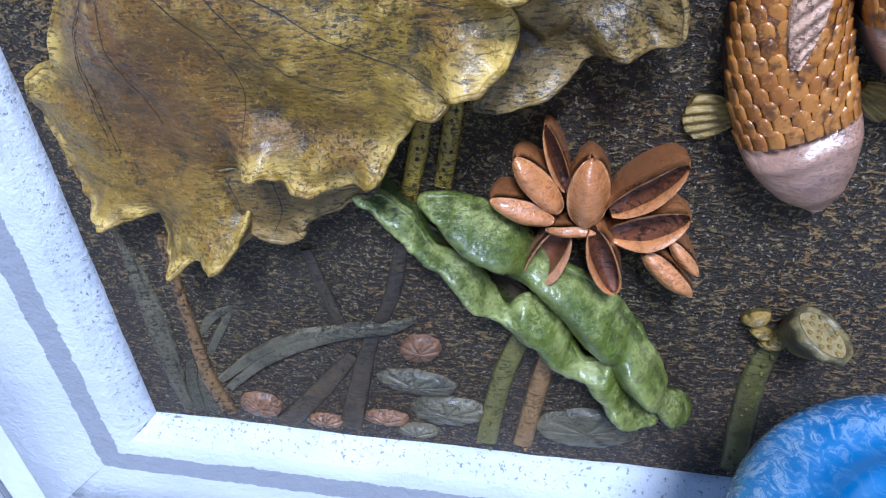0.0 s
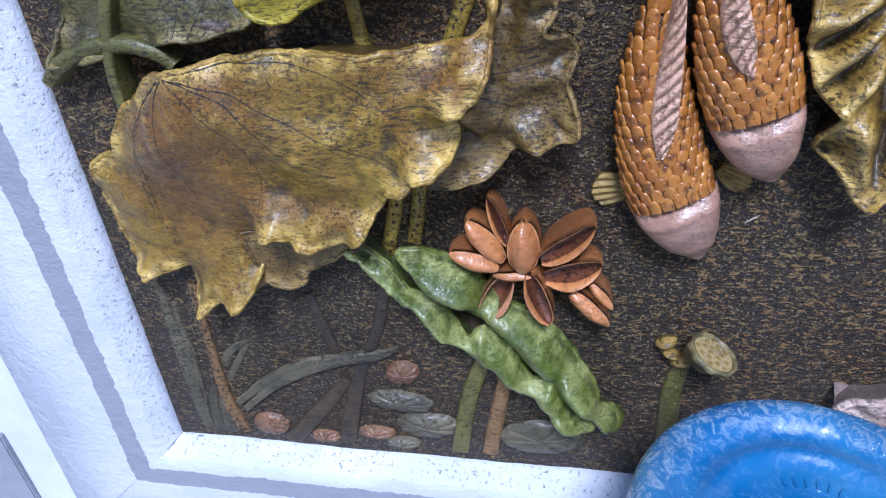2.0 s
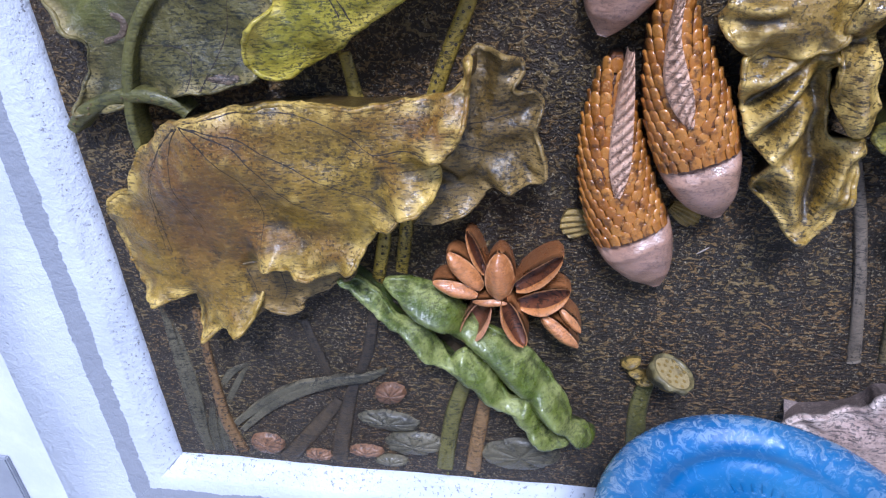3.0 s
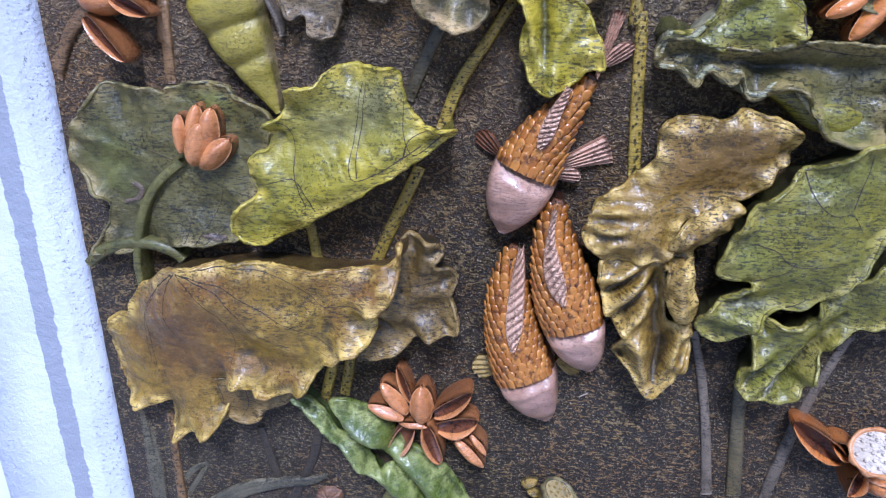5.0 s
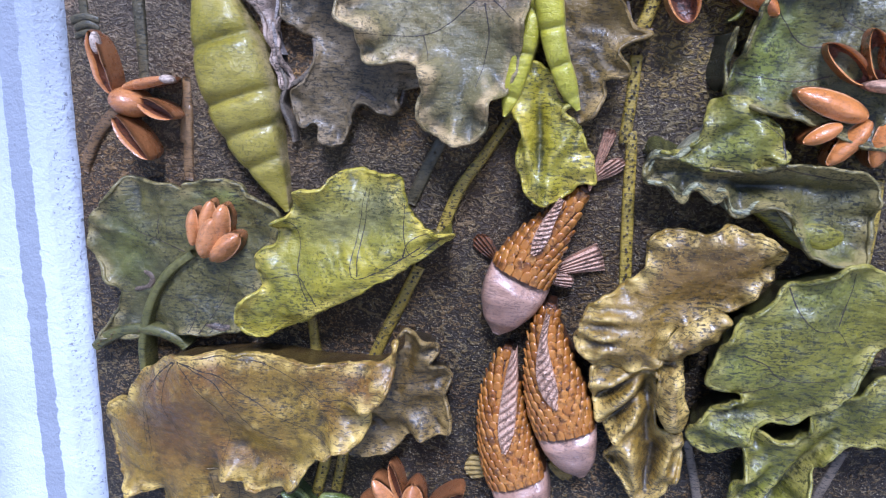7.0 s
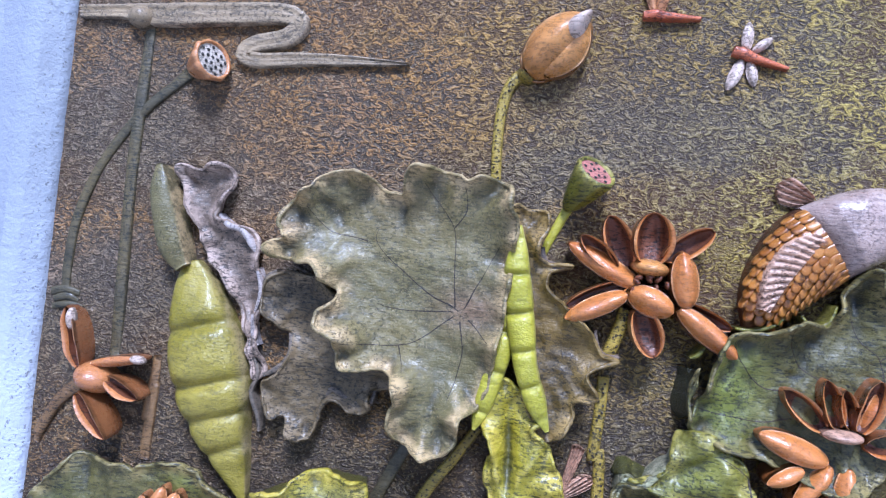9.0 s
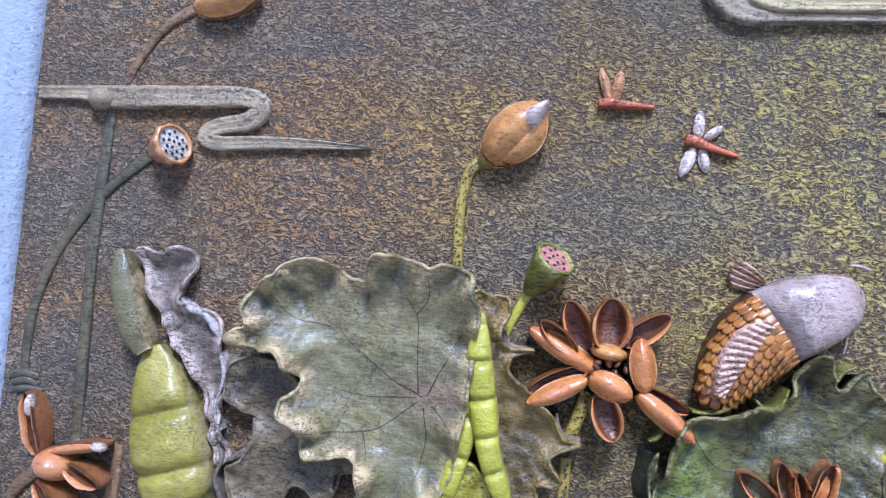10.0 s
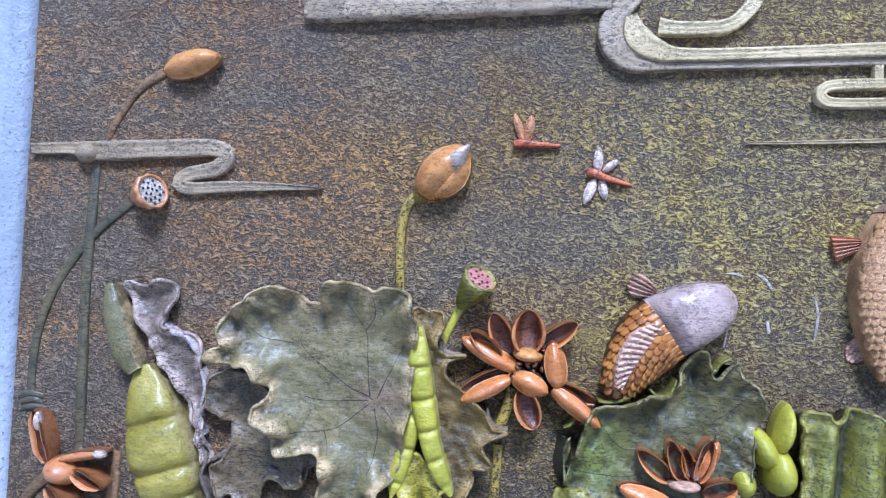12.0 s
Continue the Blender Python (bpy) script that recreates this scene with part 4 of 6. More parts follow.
part_leaf("folded_half", "folded back half of a dark olive lotus leaf",
     [(0.403, 0.523), (0.417, 0.525), (0.436, 0.523), (0.446, 0.507), (0.441, 0.495), (0.453, 0.492), (0.461, 0.477), (0.455, 0.453), (0.463, 0.430), (0.462, 0.415), (0.444, 0.412), (0.418, 0.405), (0.402, 0.387), (0.389, 0.377), (0.351, 0.372), (0.361, 0.402), (0.367, 0.430), (0.384, 0.442), (0.395, 0.483)],
     (0.413, 0.456), 0.030, 0.036, olive_dark, ruffle=0.009, waves=9, seed=5, reach=0.05, accents=[(0.425, 0.470, 0.03, 0.05, 70, 0.5)],
     swells=[(0.425, 0.500, 0.045, 0.010, 75, 0.008), (0.440, 0.460, 0.045, 0.010, 20, 0.008), (0.415, 0.420, 0.045, 0.010, -35, 0.008)],
     veins=[[(0.378, 0.462), (0.410, 0.490), (0.428, 0.515)], [(0.380, 0.458), (0.420, 0.468), (0.452, 0.476)], [(0.378, 0.452), (0.415, 0.440), (0.450, 0.425)]])
part_leaf("leaf_flap", "brown olive flap hanging under the drooping leaf",
     [(0.148, 0.311), (0.172, 0.315), (0.234, 0.311), (0.278, 0.306), (0.220, 0.270), (0.217, 0.261), (0.201, 0.253), (0.178, 0.258), (0.169, 0.248), (0.153, 0.242), (0.145, 0.274)],
     (0.184, 0.286), 0.026, 0.024, olive_dark, ruffle=0.005, waves=6, seed=8, accents=[(0.18, 0.285, 0.03, 0.03, 0, 0.7)], veins=[[(0.165, 0.312), (0.172, 0.285), (0.168, 0.258)], [(0.200, 0.308), (0.205, 0.285), (0.196, 0.262)]])
leaf("curled_leaf", "yellow green lotus leaf curled over itself",
     [(0.226, 0.512), (0.223, 0.532), (0.236, 0.552), (0.253, 0.564), (0.245, 0.587), (0.248, 0.602), (0.270, 0.618), (0.269, 0.638), (0.285, 0.648), (0.294, 0.673), (0.322, 0.679), (0.335, 0.694), (0.351, 0.698), (0.395, 0.697), (0.406, 0.679), (0.410, 0.663), (0.426, 0.645), (0.458, 0.641), (0.437, 0.623), (0.418, 0.608), (0.377, 0.581), (0.335, 0.555), (0.297, 0.531), (0.251, 0.508)],
     (0.343, 0.614), 0.058, 0.040, spring_green, ruffle=0.007, waves=9, seed=11, n=340, flare=(0.016, 0.030, 125, 0.0), reach=0.045,
     swells=[(0.350, 0.575, 0.110, 0.026, 32, 0.014), (0.350, 0.632, 0.060, 0.018, 25, -0.010), (0.310, 0.672, 0.016, 0.016, 0, 0.010), (0.262, 0.585, 0.016, 0.020, 20, 0.010), (0.395, 0.672, 0.012, 0.028, 10, 0.010), (0.285, 0.633, 0.012, 0.020, 30, -0.010)],
     ripples=[(0.340, 0.600, 0.05, 0.012, 30, 0.0022, 0.012)], accents=[(0.350, 0.648, 0.050, 0.022, 20, 0.75), (0.385, 0.675, 0.03, 0.02, 0, 0.5)],
     veins=[[(0.457, 0.648), (0.419, 0.615), (0.408, 0.637), (0.407, 0.670)], [(0.424, 0.624), (0.361, 0.588), (0.357, 0.628), (0.366, 0.684)], [(0.306, 0.556), (0.295, 0.589), (0.292, 0.630), (0.275, 0.643)], [(0.315, 0.551), (0.295, 0.583), (0.252, 0.574)], [(0.362, 0.591), (0.362, 0.628), (0.370, 0.684)], [(0.407, 0.614), (0.414, 0.632), (0.440, 0.644)]])
k = leaf("round_leaf", "dull dark green round lotus leaf lying flat behind a bud",
     [(0.021, 0.603), (0.042, 0.633), (0.063, 0.654), (0.074, 0.665), (0.114, 0.663), (0.142, 0.658), (0.153, 0.666), (0.210, 0.671), (0.222, 0.661), (0.258, 0.641), (0.255, 0.605), (0.237, 0.572), (0.239, 0.556), (0.213, 0.525), (0.211, 0.497), (0.130, 0.485), (0.031, 0.468), (0.046, 0.497), (0.055, 0.515), (0.059, 0.533), (0.041, 0.548), (0.025, 0.577)],
     (0.135, 0.578), 0.016, 0.020, pond_green, ruffle=0.006, waves=14, seed=14, reach=0.05, accents=[(0.07, 0.58, 0.03, 0.04, 0, 0.35), (0.20, 0.655, 0.04, 0.012, 0, 0.4)],
     swells=[(0.075, 0.630, 0.05, 0.008, 120, 0.005), (0.065, 0.600, 0.05, 0.008, 160, 0.005), (0.12, 0.65, 0.04, 0.008, 95, 0.005), (0.20, 0.655, 0.04, 0.008, 70, 0.005)],
     veins=[[(0.133, 0.463), (0.154, 0.520), (0.100, 0.529)], [(0.140, 0.466), (0.181, 0.522), (0.208, 0.590)], [(0.141, 0.585), (0.090, 0.604), (0.065, 0.619)], [(0.110, 0.604), (0.110, 0.627)], [(0.159, 0.618), (0.214, 0.657)], [(0.148, 0.470), (0.194, 0.509), (0.229, 0.526)]])
ribbon("curled_edge", [(0.064, 0.559, 0.0014), (0.082, 0.557, 0.0035), (0.097, 0.550, 0.0042), (0.091, 0.537, 0.0035), (0.071, 0.531, 0.0035), (0.055, 0.518, 0.0029)], 0.9, ash_leaf, k, base=0.014, n=40, m=9, label="pale curled edge")
ribbon("curled_edge", [(0.155, 0.493, 0.0035), (0.169, 0.498, 0.0070), (0.186, 0.495, 0.0068), (0.210, 0.502, 0.0027)], 0.9, ash_leaf, k, base=0.016, n=40, m=9, label="dark bluish curled edge")
k = leaf("grey_curled_leaf", "ash grey curled leaf edge with pale worn rim",
     [(0.149, 0.985), (0.178, 0.986), (0.190, 0.993), (0.206, 0.992), (0.214, 0.975), (0.207, 0.951), (0.203, 0.938), (0.219, 0.931), (0.242, 0.925), (0.253, 0.909), (0.253, 0.886), (0.265, 0.858), (0.257, 0.828), (0.264, 0.800), (0.272, 0.782), (0.263, 0.774), (0.254, 0.798), (0.231, 0.854), (0.199, 0.891), (0.172, 0.941)],
     (0.225, 0.888), 0.008, 0.014, ash_leaf, ruffle=0.007, waves=14, seed=17)
for sp in ([(0.203, 0.941, 0.0027), (0.216, 0.930, 0.0055), (0.232, 0.926, 0.0055), (0.245, 0.911, 0.0055), (0.251, 0.905, 0.0027)], [(0.252, 0.889, 0.0022), (0.260, 0.866, 0.0045), (0.256, 0.843, 0.0022)], [(0.253, 0.840, 0.0015), (0.256, 0.820, 0.0030), (0.262, 0.808, 0.0015)]):
    ribbon("worn_edge", [(a, b, w * 0.55) for a, b, w in sp], 0.9, silver_edge, k, base=0.016, creases=5, crease=0.3, n=60, m=9, label="worn silvery crinkled edge")
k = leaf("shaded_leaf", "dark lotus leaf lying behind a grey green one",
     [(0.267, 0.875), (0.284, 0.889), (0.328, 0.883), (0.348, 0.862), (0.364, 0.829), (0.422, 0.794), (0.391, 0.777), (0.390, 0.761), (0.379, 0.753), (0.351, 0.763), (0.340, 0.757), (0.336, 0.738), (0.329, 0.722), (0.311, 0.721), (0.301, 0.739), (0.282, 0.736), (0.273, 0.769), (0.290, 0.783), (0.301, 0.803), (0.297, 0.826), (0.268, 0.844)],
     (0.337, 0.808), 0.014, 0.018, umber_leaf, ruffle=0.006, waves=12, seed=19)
for sp in ([(0.275, 0.889, 0.0015), (0.264, 0.878, 0.0030), (0.265, 0.854, 0.0030), (0.279, 0.849, 0.0030), (0.296, 0.840, 0.0015)], [(0.297, 0.826, 0.0021), (0.300, 0.804, 0.0042), (0.289, 0.788, 0.0042), (0.272, 0.778, 0.0021)], [(0.343, 0.758, 0.0015), (0.348, 0.774, 0.0030), (0.367, 0.766, 0.0030), (0.388, 0.764, 0.0030), (0.393, 0.779, 0.0015)], [(0.259, 0.796, 0.0013), (0.266, 0.779, 0.0025), (0.261, 0.758, 0.0025), (0.271, 0.734, 0.0025), (0.274, 0.719, 0.0013)]):
    ribbon("curled_edge", sp, 0.9, stem_grey, k, base=0.014, n=50, m=9, label="pale grey curled edge")
leaf("spread_leaf", "wide grey green lotus leaf with a scalloped cream edge",
     [(0.286, 0.939), (0.293, 0.957), (0.315, 0.972), (0.322, 0.987), (0.347, 0.996), (0.370, 0.992), (0.384, 0.983), (0.406, 0.980), (0.412, 1.000), (0.428, 1.008), (0.459, 1.002), (0.470, 0.997), (0.487, 1.003), (0.509, 0.996), (0.512, 0.978), (0.521, 0.958), (0.519, 0.909), (0.514, 0.844), (0.504, 0.788), (0.485, 0.775), (0.483, 0.747), (0.468, 0.733), (0.434, 0.738), (0.419, 0.753), (0.424, 0.782), (0.422, 0.796), (0.398, 0.808), (0.370, 0.803), (0.355, 0.820), (0.361, 0.835), (0.340, 0.841), (0.340, 0.858), (0.353, 0.874), (0.340, 0.888), (0.323, 0.903), (0.293, 0.903), (0.281, 0.916), (0.297, 0.926)],
     (0.433, 0.887), 0.034, 0.048, grey_green, ruffle=0.015, waves=17, seed=23, n=400, reach=0.045, flare=(0.012, 0.035, 200, 0.3),
     swells=[(0.300, 0.930, 0.020, 0.012, 10, 0.010), (0.375, 0.825, 0.022, 0.014, 120, 0.012), (0.345, 0.875, 0.020, 0.014, 80, 0.010), (0.330, 0.960, 0.03, 0.010, -45, -0.010), (0.405, 0.975, 0.03, 0.008, 90, -0.010),
             (0.460, 0.985, 0.025, 0.010, 80, 0.008), (0.450, 0.765, 0.03, 0.02, 60, 0.012)],
     accents=[(0.485, 0.875, 0.035, 0.022, 0, 1.0), (0.300, 0.935, 0.018, 0.014, 0, 0.7), (0.40, 0.97, 0.05, 0.03, 0, 0.25)],
     veins=[[(0.472, 0.872), (0.439, 0.887), (0.409, 0.906), (0.383, 0.931), (0.384, 0.945)], [(0.468, 0.874), (0.464, 0.907), (0.459, 0.951), (0.435, 0.981), (0.427, 0.992)], [(0.459, 0.951), (0.470, 0.968), (0.467, 0.990)], [(0.466, 0.870), (0.413, 0.867), (0.390, 0.870)], [(0.468, 0.866), (0.443, 0.846), (0.417, 0.832), (0.359, 0.830)], [(0.417, 0.832), (0.425, 0.808)], [(0.475, 0.863), (0.480, 0.826), (0.472, 0.787)], [(0.373, 0.930), (0.336, 0.937), (0.310, 0.957)], [(0.483, 0.865), (0.505, 0.846)], [(0.477, 0.875), (0.493, 0.910), (0.504, 0.939)]])
k = leaf("shaded_leaf", "dark olive half of a lotus leaf with pale curled tips",
     [(0.512, 0.976), (0.532, 0.977), (0.545, 0.977), (0.549, 0.961), (0.544, 0.943), (0.551, 0.929), (0.576, 0.928), (0.556, 0.919), (0.558, 0.901), (0.599, 0.868), (0.613, 0.848), (0.629, 0.842), (0.611, 0.833), (0.601, 0.823), (0.611, 0.806), (0.590, 0.799), (0.592, 0.783), (0.578, 0.762), (0.561, 0.763), (0.534, 0.831), (0.523, 0.907)],
     (0.553, 0.861), 0.020, 0.028, olive_dark, ruffle=0.007, waves=10, folds=(0.002, -30, 0.05), seed=27)
ribbon("curled_tip", [(0.545, 0.944, 0.0022), (0.548, 0.929, 0.0050), (0.559, 0.925, 0.0054), (0.577, 0.930, 0.0011)], 0.9, ash_leaf, k, base=0.02, n=30, m=9, label="pale curled tip")
ribbon("curled_tip", [(0.604, 0.870, 0.0016), (0.608, 0.852, 0.0032), (0.617, 0.843, 0.0042), (0.630, 0.846, 0.0010)], 0.9, ash_leaf, k, base=0.02, n=30, m=9, label="pale curled tip")
big = base_at("frilled_leaf", *(0.684, 0.557))
tagged(big, "golden brown lotus leaf hanging in crumpled frills", "leaf")
part_leaf("leaf_blade", "golden brown lotus leaf with a wavy top edge",
     [(0.642, 0.616), (0.648, 0.633), (0.647, 0.652), (0.654, 0.661), (0.679, 0.664), (0.701, 0.665), (0.722, 0.671), (0.764, 0.658), (0.770, 0.641), (0.743, 0.598), (0.710, 0.581), (0.681, 0.562), (0.667, 0.525), (0.615, 0.519), (0.590, 0.538), (0.590, 0.557), (0.598, 0.581), (0.625, 0.600)],
     (0.671, 0.596), 0.056, 0.044, gold_frill, ruffle=0.008, waves=15, seed=31, reach=0.026, swells=[(0.690, 0.655, 0.06, 0.010, 4, 0.008), (0.612, 0.572, 0.030, 0.006, 0, 0.008), (0.615, 0.553, 0.030, 0.006, -4, 0.008), (0.618, 0.535, 0.03, 0.006, 10, 0.008), (0.70, 0.60, 0.06, 0.02, 20, -0.012)],
     ripples=[(0.615, 0.555, 0.035, 0.025, 90, 0.0035, 0.015)], accents=[(0.69, 0.62, 0.06, 0.03, 10, 0.7)])
part_leaf("hanging_frill", "golden crumpled leaf frill hanging in deep folds",
     [(0.614, 0.520), (0.664, 0.532), (0.673, 0.500), (0.679, 0.456), (0.703, 0.452), (0.707, 0.412), (0.697, 0.389), (0.683, 0.367), (0.665, 0.368), (0.650, 0.391), (0.631, 0.410), (0.639, 0.437), (0.623, 0.452), (0.611, 0.481), (0.608, 0.507)],
     (0.651, 0.456), 0.040, 0.040, gold_frill, ruffle=0.008, waves=12, seed=33, n=320,
     swells=[(0.633, 0.505, 0.032, 0.0075, 35, 0.016), (0.636, 0.483, 0.036, 0.0075, 48, 0.017), (0.648, 0.455, 0.034, 0.0075, 50, 0.015), (0.633, 0.494, 0.03, 0.004, 42, -0.012), (0.640, 0.466, 0.03, 0.004, 49, -0.012),
             (0.669, 0.470, 0.055, 0.009, 95, -0.024), (0.655, 0.425, 0.016, 0.012, -40, 0.016), (0.690, 0.420, 0.040, 0.007, 75, 0.018), (0.678, 0.405, 0.035, 0.006, 80, -0.012), (0.664, 0.392, 0.030, 0.008, 110, 0.012), (0.645, 0.400, 0.02, 0.006, 130, -0.010)])
part_leaf("rolled_edge", "golden rolled leaf edge in front of a green leaf",
     [(0.674, 0.552), (0.691, 0.572), (0.717, 0.587), (0.729, 0.582), (0.718, 0.557), (0.695, 0.540), (0.697, 0.507), (0.705, 0.471), (0.692, 0.461), (0.677, 0.479), (0.673, 0.517)],
     (0.687, 0.528), 0.056, 0.046, gold_frill, ruffle=0.006, waves=9, seed=35, swells=[(0.698, 0.566, 0.030, 0.014, 40, 0.014), (0.688, 0.490, 0.040, 0.012, 95, 0.014), (0.684, 0.530, 0.02, 0.010, 0, -0.018)], accents=[(0.69, 0.54, 0.02, 0.03, 0, 0.5)])
leaf("broad_leaf", "broad mid green lotus leaf with a turned down lip",
     [(0.717, 0.522), (0.723, 0.558), (0.733, 0.581), (0.755, 0.600), (0.775, 0.623), (0.806, 0.636), (0.831, 0.651), (0.850, 0.644), (0.882, 0.625), (0.893, 0.583), (0.866, 0.564), (0.846, 0.522), (0.817, 0.495), (0.793, 0.485), (0.770, 0.479), (0.754, 0.462), (0.725, 0.443), (0.708, 0.458), (0.718, 0.485), (0.751, 0.505), (0.740, 0.514)],
     (0.798, 0.558), 0.060, 0.050, leaf_green, ruffle=0.006, waves=12, seed=37, n=340, flare=(0.010, 0.022, 150, 0.2),
     swells=[(0.765, 0.470, 0.034, 0.010, -4, 0.020), (0.745, 0.492, 0.035, 0.010, 20, -0.010), (0.728, 0.525, 0.018, 0.018, 0, 0.010), (0.735, 0.508, 0.025, 0.006, 5, -0.014), (0.85, 0.59, 0.03, 0.05, 30, -0.012)],
     accents=[(0.765, 0.472, 0.03, 0.012, 0, 0.8), (0.745, 0.535, 0.02, 0.02, 0, 0.5), (0.80, 0.62, 0.06, 0.015, 20, 0.5)],
     veins=[[(0.776, 0.622), (0.786, 0.601), (0.804, 0.585), (0.824, 0.584), (0.838, 0.566)], [(0.823, 0.590), (0.830, 0.620), (0.829, 0.641)], [(0.744, 0.552), (0.766, 0.545), (0.784, 0.532), (0.830, 0.536)], [(0.752, 0.511), (0.776, 0.522), (0.784, 0.535)], [(0.779, 0.479), (0.802, 0.496)]])
k = leaf("frilled_leaf", "green leaf with crumpled golden folds at its lower edge",
     [(0.764, 0.451), (0.775, 0.467), (0.795, 0.462), (0.809, 0.470), (0.825, 0.506), (0.855, 0.523), (0.879, 0.543), (0.922, 0.537), (0.936, 0.483), (0.863, 0.466), (0.831, 0.440), (0.825, 0.399), (0.811, 0.380), (0.772, 0.374), (0.757, 0.398), (0.767, 0.426)],
     (0.826, 0.467), 0.042, 0.046, leaf_green, ruffle=0.008, waves=14, seed=39, n=320,
     swells=[(0.790, 0.405, 0.050, 0.007, 55, 0.014), (0.775, 0.395, 0.045, 0.006, 50, -0.010), (0.812, 0.420, 0.060, 0.007, 62, -0.020), (0.830, 0.415, 0.05, 0.009, 65, 0.012), (0.772, 0.420, 0.03, 0.007, 45, 0.010), (0.86, 0.49, 0.05, 0.02, 35, 0.006)],
     accents=[(0.785, 0.40, 0.03, 0.03, 0, 0.6)])
k = leaf("wavy_leaf", "dark green lotus leaf with wavy pale edges",
     [(0.637, 0.708), (0.645, 0.732), (0.710, 0.724), (0.763, 0.731), (0.835, 0.724), (0.842, 0.669), (0.840, 0.652), (0.815, 0.643), (0.792, 0.652), (0.778, 0.668), (0.769, 0.683), (0.757, 0.692), (0.743, 0.691), (0.733, 0.683), (0.719, 0.685), (0.710, 0.701), (0.700, 0.693), (0.686, 0.704), (0.672, 0.692), (0.658, 0.702)],
     (0.758, 0.697), 0.022, 0.034, pond_green, ruffle=0.007, waves=12, seed=41, flare=(0.012, 0.02, -110, 0.1), swells=[(0.75, 0.708, 0.08, 0.006, 0, -0.008)], accents=[(0.79, 0.665, 0.04, 0.015, -20, 0.7)],
     veins=[[(0.754, 0.726), (0.706, 0.715)], [(0.759, 0.728), (0.793, 0.722), (0.840, 0.722)]])
for sp in ([(0.639, 0.707, 0.0016), (0.660, 0.704, 0.0032), (0.671, 0.694, 0.0032), (0.685, 0.707, 0.0032), (0.699, 0.695, 0.0032), (0.708, 0.704, 0.0032), (0.718, 0.686, 0.0032), (0.733, 0.685, 0.0032), (0.741, 0.694, 0.0032), (0.758, 0.694, 0.0032), (0.767, 0.684, 0.0032), (0.779, 0.669, 0.0016)],
           [(0.640, 0.718, 0.0014), (0.646, 0.735, 0.0028), (0.662, 0.731, 0.0028), (0.680, 0.749, 0.0028), (0.689, 0.755, 0.0028), (0.692, 0.771, 0.0014)]):
    ribbon("curled_edge", sp, 1.0, pale_edge, k, base=0.034, n=70, m=9, label="pale grey green rolled edge")
leaf("folded_leaf", "yellow green upper fold of a wavy leaf",
     [(0.646, 0.736), (0.669, 0.738), (0.685, 0.760), (0.690, 0.787), (0.719, 0.786), (0.746, 0.765), (0.755, 0.748), (0.755, 0.735), (0.706, 0.721)],
     (0.717, 0.752), 0.050, 0.036, leaf_green, ruffle=0.007, waves=8, seed=43, swells=[(0.70, 0.752, 0.05, 0.010, 35, -0.012), (0.725, 0.770, 0.04, 0.010, -40, 0.006)], accents=[(0.71, 0.745, 0.04, 0.02, 30, 0.6)], veins=[[(0.754, 0.734), (0.753, 0.755), (0.727, 0.770)]])
k = leaf("shield_leaf", "large dark green lotus leaf below a leaping fish",
     [(0.697, 0.804), (0.708, 0.836), (0.724, 0.881), (0.756, 0.888), (0.780, 0.903), (0.811, 0.901), (0.823, 0.935), (0.839, 0.956), (0.854, 0.926), (0.876, 0.945), (0.884, 0.927), (0.902, 0.916), (0.911, 0.890), (0.902, 0.859), (0.890, 0.802), (0.835, 0.753), (0.767, 0.772), (0.732, 0.778), (0.701, 0.790), (0.694, 0.813), (0.698, 0.849)],
     (0.808, 0.845), 0.026, 0.034, pond_green, ruffle=0.008, waves=16, folds=(0.003, 110, 0.055), seed=47, n=320, reach=0.045, flare=(0.012, 0.02, 110, 0.2),
     swells=[(0.83, 0.925, 0.04, 0.012, 95, -0.014), (0.80, 0.89, 0.04, 0.014, 70, -0.010)], accents=[(0.725, 0.845, 0.035, 0.05, 20, 0.75), (0.715, 0.80, 0.03, 0.02, 0, 0.5)],
     veins=[[(0.863, 0.843), (0.857, 0.874), (0.836, 0.895), (0.822, 0.941)], [(0.857, 0.874), (0.879, 0.892), (0.899, 0.916)], [(0.790, 0.837), (0.758, 0.838), (0.738, 0.858), (0.728, 0.877)], [(0.785, 0.811), (0.748, 0.805), (0.696, 0.813)], [(0.820, 0.846), (0.788, 0.862), (0.774, 0.899)]])
for sp in ([(0.730, 0.888, 0.0019), (0.746, 0.888, 0.0031), (0.762, 0.894, 0.0031), (0.773, 0.904, 0.0019)], [(0.786, 0.907, 0.0019), (0.796, 0.899, 0.0038), (0.810, 0.903, 0.0044), (0.816, 0.920, 0.0018)], [(0.839, 0.955, 0.0019), (0.843, 0.940, 0.0049), (0.854, 0.930, 0.0049), (0.863, 0.941, 0.0031), (0.876, 0.948, 0.0012)], [(0.693, 0.855, 0.0013), (0.700, 0.859, 0.0044), (0.706, 0.868, 0.0026)]):
    ribbon("curled_edge", [(a, b, w * 0.55) for a, b, w in sp], 1.0, leaf_green, k, base=0.026, n=30, m=9, label="yellow green curled edge")
